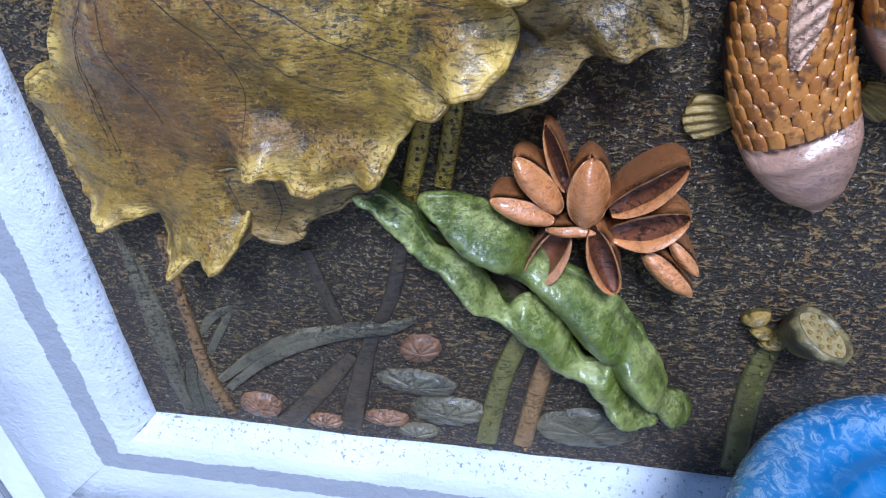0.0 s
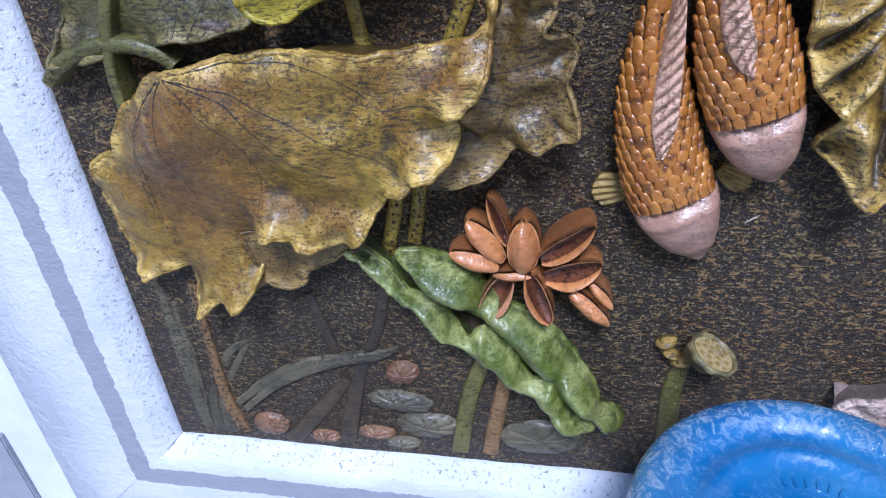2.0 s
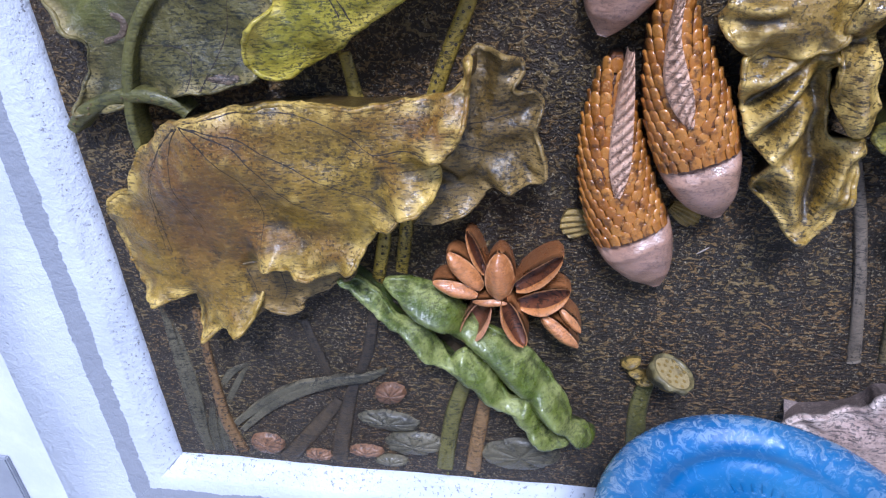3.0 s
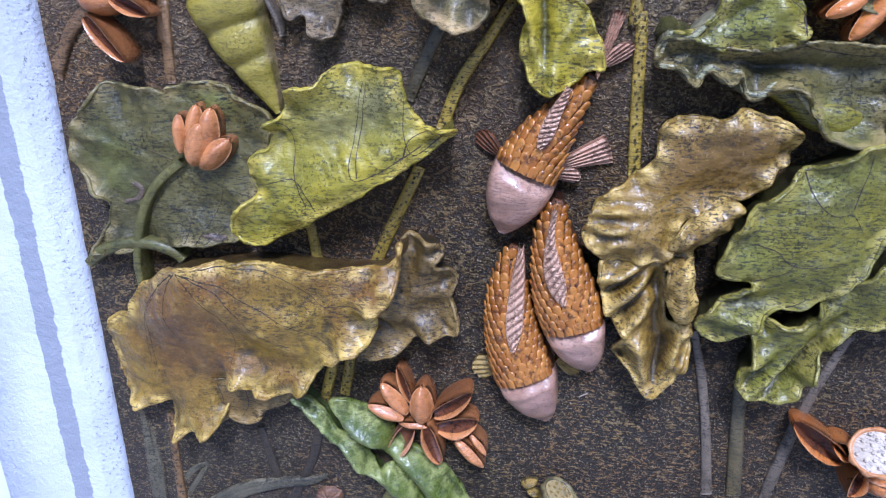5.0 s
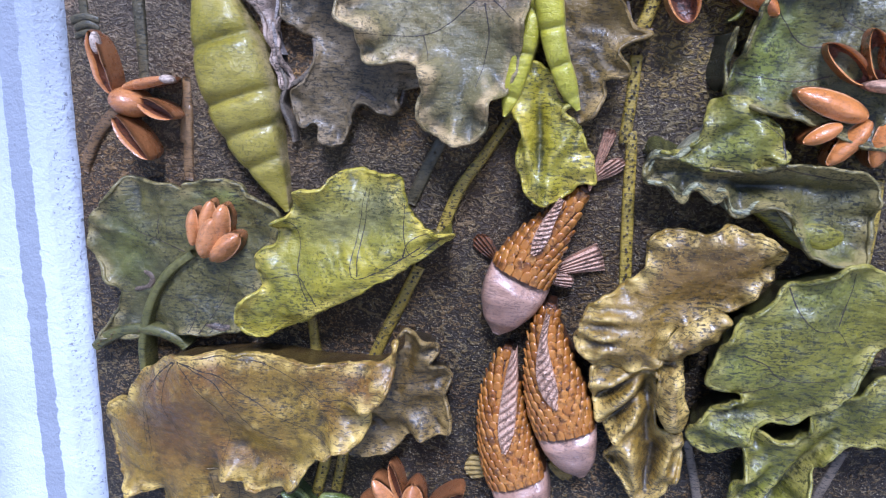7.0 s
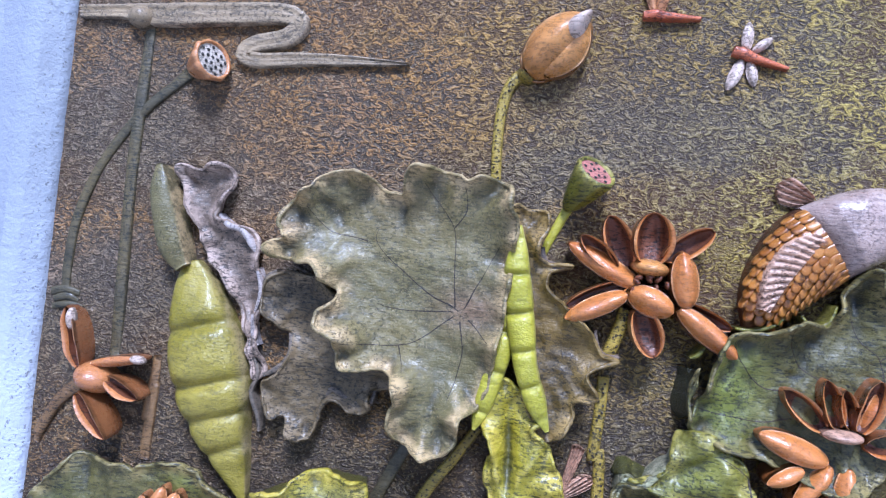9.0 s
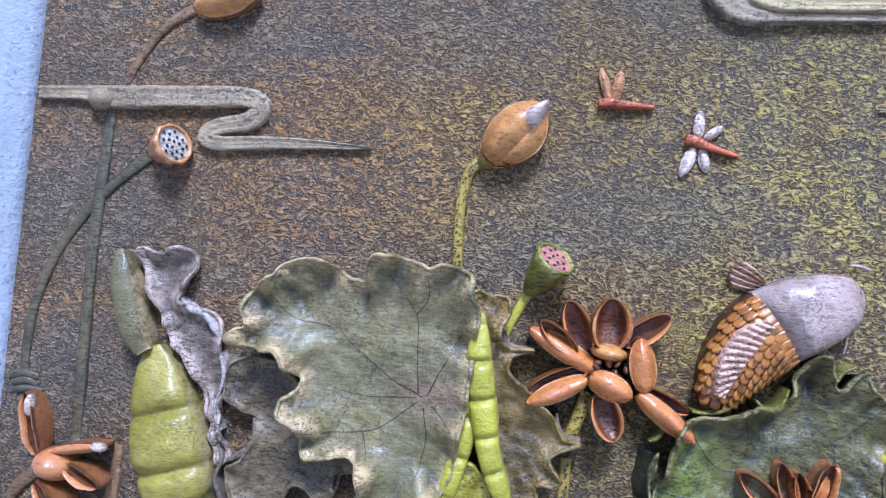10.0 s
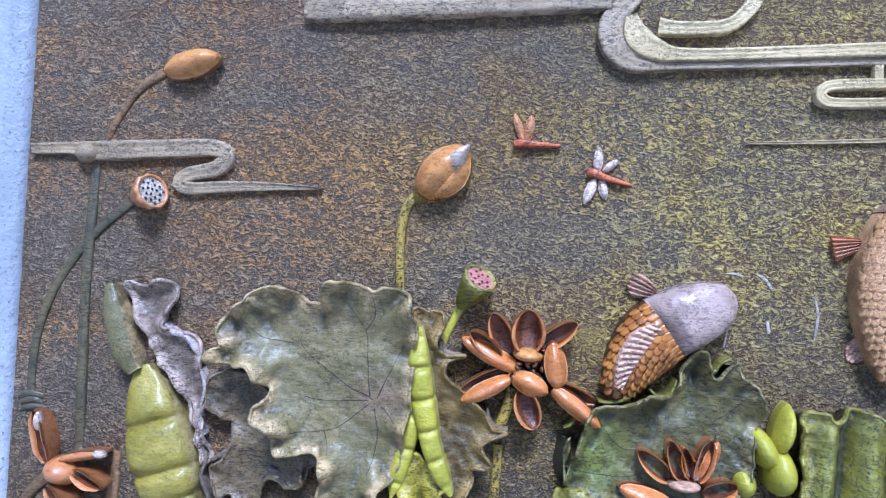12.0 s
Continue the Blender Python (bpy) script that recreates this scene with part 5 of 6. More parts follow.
leaf("ribbed_leaf", "upright green leaf with deep vertical folds",
     [(0.946, 0.887), (0.968, 0.898), (0.983, 0.888), (0.997, 0.904), (1.020, 0.899), (1.041, 0.886), (1.076, 0.877), (1.081, 0.768), (0.955, 0.756), (0.953, 0.823)],
     (1.009, 0.828), 0.034, 0.040, leaf_green, ruffle=0.006, waves=16, seed=49, swells=[(0.975, 0.83, 0.10, 0.010, 88, 0.014), (0.995, 0.83, 0.1, 0.007, 90, -0.012), (1.02, 0.83, 0.10, 0.012, 92, 0.012), (1.045, 0.83, 0.1, 0.008, 90, -0.012)], accents=[(0.975, 0.83, 0.08, 0.012, 88, 0.7), (1.02, 0.83, 0.08, 0.012, 92, 0.7)])
leaf("pale_leaf", "pale mauve lotus leaf with a worn white rim",
     [(0.704, 0.149), (0.722, 0.163), (0.765, 0.171), (0.788, 0.193), (0.825, 0.193), (0.843, 0.185), (0.886, 0.158), (0.909, 0.071), (0.798, 0.055), (0.730, 0.132)],
     (0.817, 0.130), 0.034, 0.030, mauve_leaf, ruffle=0.006, waves=11, seed=53)

# rolled leaves
e = base_at("rolled_leaf", *(0.385, 0.191))
# near-black sheet added to stand for the shade in the gap between the rolls
blade("gap_shade", [(0.296, 0.266), (0.333, 0.248), (0.380, 0.211), (0.441, 0.158), (0.494, 0.092), (0.489, 0.067), (0.465, 0.085), (0.407, 0.139), (0.351, 0.187), (0.308, 0.223)],
      (0.395, 0.205), 0.006, 0.006, stem_dark, e, ruffle=0.002, waves=8, seed=71, n=160, label="dark sheet for the shade between the two rolls")
blade("rear_roll", [(0.305, 0.290), (0.331, 0.296), (0.361, 0.286), (0.380, 0.272), (0.400, 0.248), (0.430, 0.231), (0.456, 0.203), (0.484, 0.163), (0.499, 0.131), (0.516, 0.114), (0.515, 0.093), (0.496, 0.091), (0.481, 0.117), (0.456, 0.134), (0.436, 0.158), (0.415, 0.185), (0.394, 0.211), (0.376, 0.224), (0.353, 0.242), (0.328, 0.260)],
      (0.425, 0.200), 0.044, 0.014, bright_green, e, ruffle=0.003, waves=12, seed=72, n=260,
      swells=[(0.355, 0.262, 0.045, 0.010, -22, 0.008), (0.383, 0.243, 0.012, 0.016, -30, -0.012), (0.430, 0.205, 0.030, 0.012, -45, 0.006), (0.455, 0.165, 0.006, 0.02, -30, -0.008), (0.485, 0.140, 0.035, 0.010, -52, 0.018)], label="fresh green rear roll")
blade("front_roll", [(0.262, 0.298), (0.285, 0.293), (0.304, 0.278), (0.319, 0.255), (0.338, 0.248), (0.358, 0.220), (0.370, 0.205), (0.384, 0.215), (0.400, 0.206), (0.418, 0.183), (0.431, 0.155), (0.450, 0.157), (0.467, 0.133), (0.476, 0.114), (0.493, 0.100), (0.482, 0.092), (0.460, 0.106), (0.431, 0.139), (0.404, 0.152), (0.372, 0.182), (0.341, 0.215), (0.316, 0.240), (0.293, 0.271)],
      (0.380, 0.180), 0.044, 0.022, bright_green, e, ruffle=0.004, waves=14, seed=73, n=300,
      swells=[(0.300, 0.258, 0.045, 0.008, -42, 0.018), (0.345, 0.215, 0.030, 0.009, -45, 0.010), (0.320, 0.240, 0.006, 0.02, 30, -0.008), (0.450, 0.118, 0.050, 0.010, -45, 0.018), (0.425, 0.150, 0.006, 0.02, 35, -0.008)], label="fresh green front roll with a ragged edge")
lump("leaf_tip", *(0.510, 0.094), 0.0150, 0.0110, 0.028, bright_green, e)
tagged(e, "fresh green rolled lotus leaf lying across the stems", "leaf")

e = base_at("shell_leaf", *(0.200, 0.798))
ribbon("rolled_top", [(0.133, 0.987, 0.0031), (0.138, 0.964, 0.0111), (0.148, 0.932, 0.0142), (0.160, 0.898, 0.0136), (0.172, 0.880, 0.0074)], 0.8, grey_green, e, base=0.022, n=50, m=17, seed=3, label="greyish rolled leaf top")
ribbon("swollen_roll", [(0.175, 0.887, 0.0086), (0.183, 0.863, 0.0232), (0.194, 0.831, 0.0344), (0.205, 0.798, 0.0413), (0.217, 0.760, 0.0422), (0.227, 0.725, 0.0339), (0.244, 0.686, 0.0208), (0.264, 0.641, 0.0027)], 0.75, shell_green, e, base=0.010, creases=(0.27, 0.50, 0.64, 0.78), crease=0.34, n=130, m=23, seed=6)
tagged(e, "pale lime leaf rolled like a swollen pea shell", "leaf")

e = base_at("leaf_roll", *(0.787, 0.662))
ribbon("roll", [(0.733, 0.689, 0.0030), (0.758, 0.684, 0.0111), (0.781, 0.668, 0.0126), (0.807, 0.663, 0.0138), (0.830, 0.663, 0.0059)], 0.8, leaf_green, e, base=0.02, n=60, m=15, seed=9)
tagged(e, "bulging green rolled lip of the wavy leaf", "leaf")

# ---------------------------------------------------------------- beans
e = base_at("bean_leaf", *(0.539, 0.738))
blade("leaf_base", [(0.522, 0.811), (0.542, 0.801), (0.557, 0.781), (0.568, 0.776), (0.556, 0.769), (0.573, 0.752), (0.584, 0.729), (0.591, 0.702), (0.576, 0.699), (0.553, 0.681), (0.537, 0.679), (0.522, 0.694), (0.514, 0.722), (0.520, 0.747), (0.501, 0.773), (0.507, 0.799)],
      (0.539, 0.741), 0.034, 0.032, spring_green, e, ruffle=0.006, waves=10, seed=61, swells=[(0.535, 0.735, 0.05, 0.006, 95, -0.014), (0.555, 0.735, 0.05, 0.008, 60, 0.010), (0.522, 0.735, 0.05, 0.007, 110, 0.010), (0.548, 0.695, 0.014, 0.014, 0, 0.012), (0.575, 0.715, 0.014, 0.01, 0, 0.01)], label="wrinkled yellow green leaf base")
ribbon("bean_strand", [(0.517, 0.910, 0.0016), (0.519, 0.881, 0.0083), (0.518, 0.848, 0.0105), (0.512, 0.814, 0.0106), (0.504, 0.780, 0.0089), (0.499, 0.760, 0.0016)], 1.0, bean_green, e, base=0.034, creases=4, crease=0.52, n=110, m=17, seed=4)
ribbon("bean_strand", [(0.522, 0.962, 0.0016), (0.523, 0.941, 0.0080), (0.524, 0.916, 0.0130), (0.529, 0.887, 0.0141), (0.535, 0.859, 0.0132), (0.543, 0.825, 0.0111), (0.557, 0.792, 0.0095), (0.569, 0.770, 0.0021)], 1.0, bean_green, e, base=0.040, creases=6, crease=0.52, n=130, m=17, seed=5)
tagged(e, "lime green beans strung above a wrinkled leaf", "bean pod")
e = base_at("bean_leaf", *(0.928, 0.846))
for x, z, rx, rz, turn in [(0.935, 0.872, 0.0108, 0.0301, -0.17), (0.913, 0.850, 0.0147, 0.0258, 0.52), (0.934, 0.825, 0.0181, 0.0289, 0.17), (0.893, 0.812, 0.0148, 0.0197, 0.35)]:
    lump("bean", x, z, rx, rz, 0.036, bean_green, e, turn, y0=0.012, tip=0.12)
tagged(e, "bright lime green swollen beans beside a ribbed leaf", "bean pod")


# ---------------------------------------------------------------- flowers
def flower(name, label, at, petals, material, hollow_material, lift=0.022, category="flower"):
    e = base_at(name, *at)
    for i, (bx, bz, tx, tz, w, open_) in enumerate(petals):
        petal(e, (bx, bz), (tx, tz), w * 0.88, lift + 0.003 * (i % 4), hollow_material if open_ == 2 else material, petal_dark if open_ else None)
    return tagged(e, label, category, "lotus flowers")


f1 = flower("lotus_flower", "copper tan open lotus flower with thick cupped petals", (0.425, 0.274),
       [(0.409, 0.307, 0.393, 0.355, 0.0146, 1), (0.405, 0.294, 0.374, 0.334, 0.0215, 0), (0.401, 0.287, 0.358, 0.302, 0.0185, 0), (0.437, 0.298, 0.481, 0.336, 0.0215, 1), (0.440, 0.276, 0.489, 0.295, 0.0284, 1), (0.481, 0.272, 0.501, 0.248, 0.0127, 0), (0.464, 0.265, 0.499, 0.232, 0.0195, 0), (0.428, 0.284, 0.447, 0.233, 0.0224, 1), (0.410, 0.277, 0.385, 0.230, 0.0274, 2), (0.423, 0.283, 0.423, 0.337, 0.0322, 0), (0.396, 0.279, 0.430, 0.280, 0.0117, 0)], petal_tan, petal_pale)
f2 = flower("lotus_flower", "dusty copper lotus flower with four spread petals", (0.078, 0.747),
       [(0.066, 0.759, 0.048, 0.823, 0.0218, 1), (0.083, 0.766, 0.141, 0.778, 0.0130, 0), (0.104, 0.753, 0.144, 0.737, 0.0184, 1), (0.075, 0.734, 0.113, 0.691, 0.0198, 1)], petal_tan, petal_pale)
lump("flower_heart", *(0.085, 0.750), 0.0235, 0.0167, 0.030, petal_tan, f2, radians(-12), y0=0.012)
for q in ((0.055, 0.811, 0.0055, 0.0120, 0.10), (0.137, 0.777, 0.0048, 0.0090, 1.50)):
    lump("worn_tip", q[0], q[1], q[2], q[3], 0.008, wing_pale, f2, q[4], y0=0.026, label="worn white petal tip")
f3 = flower("lotus_flower", "burnt orange lotus flower with wide open petals", (0.652, 0.913),
       [(0.627, 0.933, 0.605, 0.980, 0.0315, 1), (0.647, 0.938, 0.646, 0.987, 0.0442, 1), (0.660, 0.945, 0.700, 0.976, 0.0252, 1), (0.616, 0.932, 0.581, 0.958, 0.0210, 1), (0.640, 0.916, 0.570, 0.950, 0.0252, 0), (0.628, 0.917, 0.574, 0.889, 0.0210, 1), (0.629, 0.908, 0.574, 0.878, 0.0231, 0), (0.684, 0.902, 0.674, 0.953, 0.0305, 0), (0.677, 0.904, 0.727, 0.886, 0.0178, 1), (0.642, 0.895, 0.660, 0.852, 0.0336, 1), (0.631, 0.911, 0.672, 0.895, 0.0315, 0), (0.677, 0.900, 0.732, 0.861, 0.0242, 0)], petal_orange, petal_pale)
lump("seed_heart", *(0.648, 0.935), 0.0186, 0.0088, 0.026, bud_bronze, f3, radians(-4), y0=0.018, label="tan seed head in the flower")
for k in range(16):
    x0, z0 = (0.651, 0.917)
    lump("stamen", x0 + 0.022 * math.cos(k * 2.4) * (k / 16 + 0.15), z0 + 0.010 * math.sin(k * 2.4), 0.0026, 0.0040, 0.006, petal_dark, f3, k * 0.8, y0=0.030)
f4 = flower("lotus_flower", "orange lotus flower with a silvery seed pod", (0.911, 0.279),
       [(0.892, 0.294, 0.830, 0.341, 0.0296, 1), (0.904, 0.304, 0.874, 0.320, 0.0219, 1), (0.908, 0.288, 0.903, 0.256, 0.0257, 1), (0.911, 0.287, 0.961, 0.304, 0.0322, 1), (0.915, 0.281, 0.950, 0.256, 0.0302, 0)], petal_orange, petal_orange)
f5 = flower("lotus_flower", "orange lotus flower opening over dark leaves", (0.833, 0.792),
       [(0.814, 0.808, 0.776, 0.838, 0.0245, 1), (0.824, 0.811, 0.810, 0.852, 0.0224, 1), (0.834, 0.813, 0.825, 0.846, 0.0185, 1), (0.840, 0.811, 0.852, 0.858, 0.0217, 1), (0.846, 0.809, 0.863, 0.855, 0.0197, 0), (0.819, 0.778, 0.757, 0.797, 0.0270, 0), (0.848, 0.798, 0.883, 0.809, 0.0246, 1), (0.798, 0.770, 0.768, 0.753, 0.0168, 0), (0.824, 0.775, 0.794, 0.734, 0.0208, 0), (0.838, 0.776, 0.831, 0.735, 0.0200, 0)], petal_orange, petal_tan, lift=0.03)
lump("flower_heart", *(0.827, 0.805), 0.0180, 0.0060, 0.02, fin_pale, f5, y0=0.035, label="white stamens")
f6 = flower("lotus_bud", "half open copper lotus bud on a green stem", (0.173, 0.607),
       [(0.170, 0.596, 0.183, 0.650, 0.0231, 0), (0.190, 0.599, 0.200, 0.648, 0.0251, 0), (0.160, 0.598, 0.163, 0.640, 0.0167, 0), (0.174, 0.586, 0.192, 0.633, 0.0282, 0), (0.169, 0.585, 0.191, 0.614, 0.0287, 0), (0.180, 0.582, 0.217, 0.615, 0.0287, 0)], petal_tan, petal_tan, lift=0.024, category="lotus bud")
e = base_at("lotus_bud", *(0.513, 1.116))
petal(e, (0.511, 1.114), (0.564, 1.171), 0.0498, 0.012, bud_bronze, bend=0.02)
petal(e, (0.527, 1.113), (0.563, 1.169), 0.0305, 0.016, bud_bronze, bend=-0.10)
lump("pale_tip", *(0.555, 1.160), 0.0095, 0.0200, 0.026, wing_pale, e, radians(-38), y0=0.022, tip=0.6, label="worn white tip")
lump("collar", *(0.512, 1.116), 0.012, 0.011, 0.02, stem_gold, e)
tagged(e, "plump orange lotus bud with a worn white tip", "lotus bud")
e = base_at("lotus_bud", *(0.180, 1.254))
petal(e, (0.182, 1.252), (0.251, 1.272), 0.0328, 0.008, bud_bronze)
petal(e, (0.193, 1.257), (0.249, 1.269), 0.0165, 0.014, petal_pale)
tagged(e, "slim brown lotus bud on a bent stem", "lotus bud")

# ---------------------------------------------------------------- seed pods
pod("lotus_pod", (0.578, 0.177), (0.591, 0.204), 0.0231, "yellowed lotus seed pod with a shiny pitted face", pod_yellow, pod_cup, 0.12, 16, 0.03, fin_gold)
e = base_at("pod_calyx", *(0.580, 0.170))
for k, (x, z, rx, rz, turn) in enumerate([(0.555, 0.195, 0.0111, 0.0055, 0.35), (0.561, 0.182, 0.0095, 0.0043, -0.17), (0.572, 0.173, 0.0124, 0.0052, 0.26), (0.599, 0.167, 0.0158, 0.0037, 0.09), (0.575, 0.179, 0.0102, 0.0065, 0.70)]):
    lump("calyx_scrap", x, z, rx, rz, 0.014, fin_gold, e, turn)
tagged(e, "ragged yellow calyx under a seed pod", "calyx")
pod("lotus_pod", (0.149, 1.092), (0.179, 1.101), 0.0217, "white lotus seed pod with black seed holes", pod_grey, petal_tan, 0.5, 18, 0.022, pit_black)
pod("lotus_pod", (0.564, 0.984), (0.587, 1.019), 0.0202, "green ribbed lotus pod with a rosy face", pod_red, leaf_green, 0.7, 12, 0.03, pit_black)
pod("lotus_pod", (0.934, 0.283), (0.910, 0.325), 0.0266, "silvery lotus pod with round seeds", pod_grey, petal_tan, 0.7, 16, 0.045, pod_grey)

# ---------------------------------------------------------------- fish
A = fish([(0.519, 0.516, 0.0038), (0.516, 0.486, 0.0153), (0.517, 0.452, 0.0245), (0.523, 0.414, 0.0304), (0.533, 0.378, 0.0337), (0.545, 0.349, 0.0330), (0.557, 0.324, 0.0242), (0.564, 0.310, 0.0150), (0.569, 0.297, 0.0036)], 0.72, "orange scaled carp with a pinkish head, swimming down",
         [(0.527, 0.523, 0.0018), (0.526, 0.486, 0.0056), (0.525, 0.453, 0.0077), (0.525, 0.425, 0.0077), (0.525, 0.401, 0.0027)])
fan("side_fin", (0.511, 0.358), (0.478, 0.351), 0.62, 0.008, fin_gold, A, 5)
fan("side_fin", (0.575, 0.376), (0.601, 0.360), 0.5, 0.008, fin_gold, A, 5)
B = fish([(0.561, 0.573, 0.0047), (0.558, 0.545, 0.0156), (0.564, 0.511, 0.0253), (0.575, 0.472, 0.0332), (0.586, 0.439, 0.0338), (0.594, 0.417, 0.0294), (0.602, 0.398, 0.0220), (0.607, 0.386, 0.0135), (0.611, 0.376, 0.0034)], 0.72, "orange scaled carp lying across another one",
         [(0.559, 0.570, 0.0017), (0.556, 0.537, 0.0035), (0.560, 0.506, 0.0078), (0.567, 0.485, 0.0080), (0.575, 0.466, 0.0025)], base=0.022)
C = fish([(0.583, 0.694, 0.0043), (0.570, 0.671, 0.0108), (0.554, 0.648, 0.0199), (0.538, 0.624, 0.0277), (0.526, 0.597, 0.0330), (0.517, 0.572, 0.0307), (0.511, 0.552, 0.0221), (0.508, 0.540, 0.0138), (0.505, 0.530, 0.0038)], 0.62, "orange scaled carp half hidden by a leaf",
         [(0.562, 0.686, 0.0021), (0.552, 0.663, 0.0047), (0.544, 0.642, 0.0063), (0.538, 0.628, 0.0022)], base=0.018)
fan("side_fin", (0.497, 0.610), (0.474, 0.631), 0.42, 0.010, fish_skin, C, 5, label="orange fin")
fan("side_fin", (0.556, 0.601), (0.608, 0.622), 0.26, 0.012, fin_pale, C, 6, square=True)
fan("side_fin", (0.551, 0.595), (0.581, 0.592), 0.36, 0.020, fin_pale, C, 5)
fan("tail_fin", (0.587, 0.690), (0.603, 0.752), 0.10, 0.014, fin_pale, C, 4, square=True)
fan("tail_fin", (0.590, 0.701), (0.619, 0.722), 0.30, 0.014, fin_pale, C, 5)
D = fish([(0.748, 0.887, 0.0065), (0.756, 0.914, 0.0222), (0.770, 0.942, 0.0319), (0.791, 0.968, 0.0384), (0.819, 0.987, 0.0370), (0.843, 0.999, 0.0332), (0.863, 1.007, 0.0258), (0.873, 1.010, 0.0192), (0.880, 1.012, 0.0063)], 0.56, "brown scaled carp with a silvery head, leaping",
         [(0.749, 0.908, 0.0037), (0.757, 0.939, 0.0092), (0.771, 0.964, 0.0102), (0.789, 0.979, 0.0042)], base=0.012, head_paint=fish_silver)
fan("side_fin", (0.791, 1.015), (0.759, 1.027), 0.55, 0.012, fin_pale, D, 5)
E_ = fish([(1.057, 0.925, 0.0061), (1.049, 0.956, 0.0221), (1.042, 1.006, 0.0332), (1.042, 1.050, 0.0368), (1.049, 1.088, 0.0336), (1.060, 1.114, 0.0288), (1.070, 1.127, 0.0086)], 0.90, "tan scaled carp seen at the water line",
          None, base=0.012, skin=fish_tan, scale_mesh_used=SCALE_TAN)
fan("side_fin", (1.021, 1.086), (0.985, 1.078), 0.40, 0.014, petal_pale, E_, 6, square=True)
fan("side_fin", (1.040, 0.986), (1.009, 0.952), 0.40, 0.006, fin_pale, E_, 6)

# ---------------------------------------------------------------- dragonflies
for spot, wings in (([(0.617, 1.182, 0.0038), (0.629, 1.183, 0.0049), (0.641, 1.182, 0.0039), (0.672, 1.182, 0.0016)], ([(0.629, 1.185, 0.616, 1.219, 0.0099, 0), (0.632, 1.185, 0.637, 1.217, 0.0119, 0)], wing_tan)),
                    ([(0.705, 1.153, 0.0042), (0.714, 1.151, 0.0051), (0.728, 1.146, 0.0038), (0.757, 1.139, 0.0015)], ([(0.717, 1.154, 0.718, 1.182, 0.0119, 0), (0.724, 1.154, 0.740, 1.168, 0.0092, 0), (0.715, 1.146, 0.704, 1.115, 0.0119, 0), (0.722, 1.145, 0.728, 1.121, 0.0106, 0)], wing_pale))):
    e = base_at("dragonfly", spot[1][0], spot[1][1])
    ribbon("body", spot, 1.1, dragon_red, e, base=0.006, n=40, m=9, seed=4, label="brick red body")
    for bx, bz, tx, tz, w, _ in wings[0]:
        petal(e, (bx, bz), (tx, tz), w, 0.001, wings[1], name="wing")
    tagged(e, "small brick red dragonfly with spread wings", "dragonfly", "dragonflies")

# ---------------------------------------------------------------- scrolls of cloud
def scroll(label, bands, at):
    e = base_at("cloud_scroll", *at)
    for spine, mat, base in bands:
        ribbon("band", spine, 0.5, mat, e, base=base, n=120, m=13, groove=0.0035, seed=8, power=0.35)
    return tagged(e, label, "cloud scroll", "cloud scrolls")


s1 = scroll("grey stone coloured scroll drawn out to a point", [([(0.008, 1.149, 0.0072), (0.061, 1.152, 0.0078), (0.091, 1.150, 0.0119), (0.192, 1.157, 0.0119), (0.246, 1.160, 0.0108), (0.265, 1.152, 0.0105), (0.253, 1.135, 0.0099), (0.219, 1.126, 0.0092), (0.206, 1.114, 0.0094), (0.223, 1.109, 0.0080), (0.267, 1.113, 0.0071), (0.322, 1.116, 0.0053), (0.388, 1.117, 0.0012)], ribbon_stone, 0.006)], (0.126, 1.153))
lump("knot", *(0.084, 1.146), 0.0154, 0.0128, 0.018, ribbon_stone, s1, y0=0.004)
scroll("long grey scroll bar along the sky", [([(0.357, 1.340, 0.0070), (0.369, 1.340, 0.0189), (0.534, 1.348, 0.0182), (0.722, 1.361, 0.0172)], ribbon_stone, 0.008)], (0.533, 1.350))
scroll("cream scroll with stepped curls", [
    ([(0.751, 1.363, 0.0089), (0.725, 1.333, 0.0143), (0.725, 1.307, 0.0156), (0.748, 1.286, 0.0140), (0.800, 1.283, 0.0077), (0.925, 1.289, 0.0063), (1.069, 1.298, 0.0062)], ribbon_stone, 0.006),
    ([(0.745, 1.338, 0.0064), (0.753, 1.312, 0.0153), (0.776, 1.297, 0.0128), (0.811, 1.293, 0.0077), (0.922, 1.299, 0.0074), (1.066, 1.309, 0.0081)], ribbon_cream, 0.010),
    ([(0.777, 1.326, 0.0102), (0.803, 1.324, 0.0083), (0.853, 1.328, 0.0083), (0.876, 1.346, 0.0089), (0.885, 1.361, 0.0089)], ribbon_cream, 0.008),
    ([(1.024, 1.292, 0.0049), (1.024, 1.263, 0.0055)], ribbon_cream, 0.006),
    ([(1.071, 1.269, 0.0056), (0.987, 1.265, 0.0063), (0.964, 1.259, 0.0061), (0.965, 1.247, 0.0063), (0.988, 1.244, 0.0056), (1.072, 1.249, 0.0055)], ribbon_cream, 0.008)], (0.864, 1.293))
scroll("thin cream line in the sky", [([(0.885, 1.195, 0.0013), (0.944, 1.198, 0.0019), (1.034, 1.204, 0.0025), (1.077, 1.207, 0.0025)], ribbon_cream, 0.003)], (0.993, 1.202))
e = base_at("water_ripples", *(0.913, 1.035))
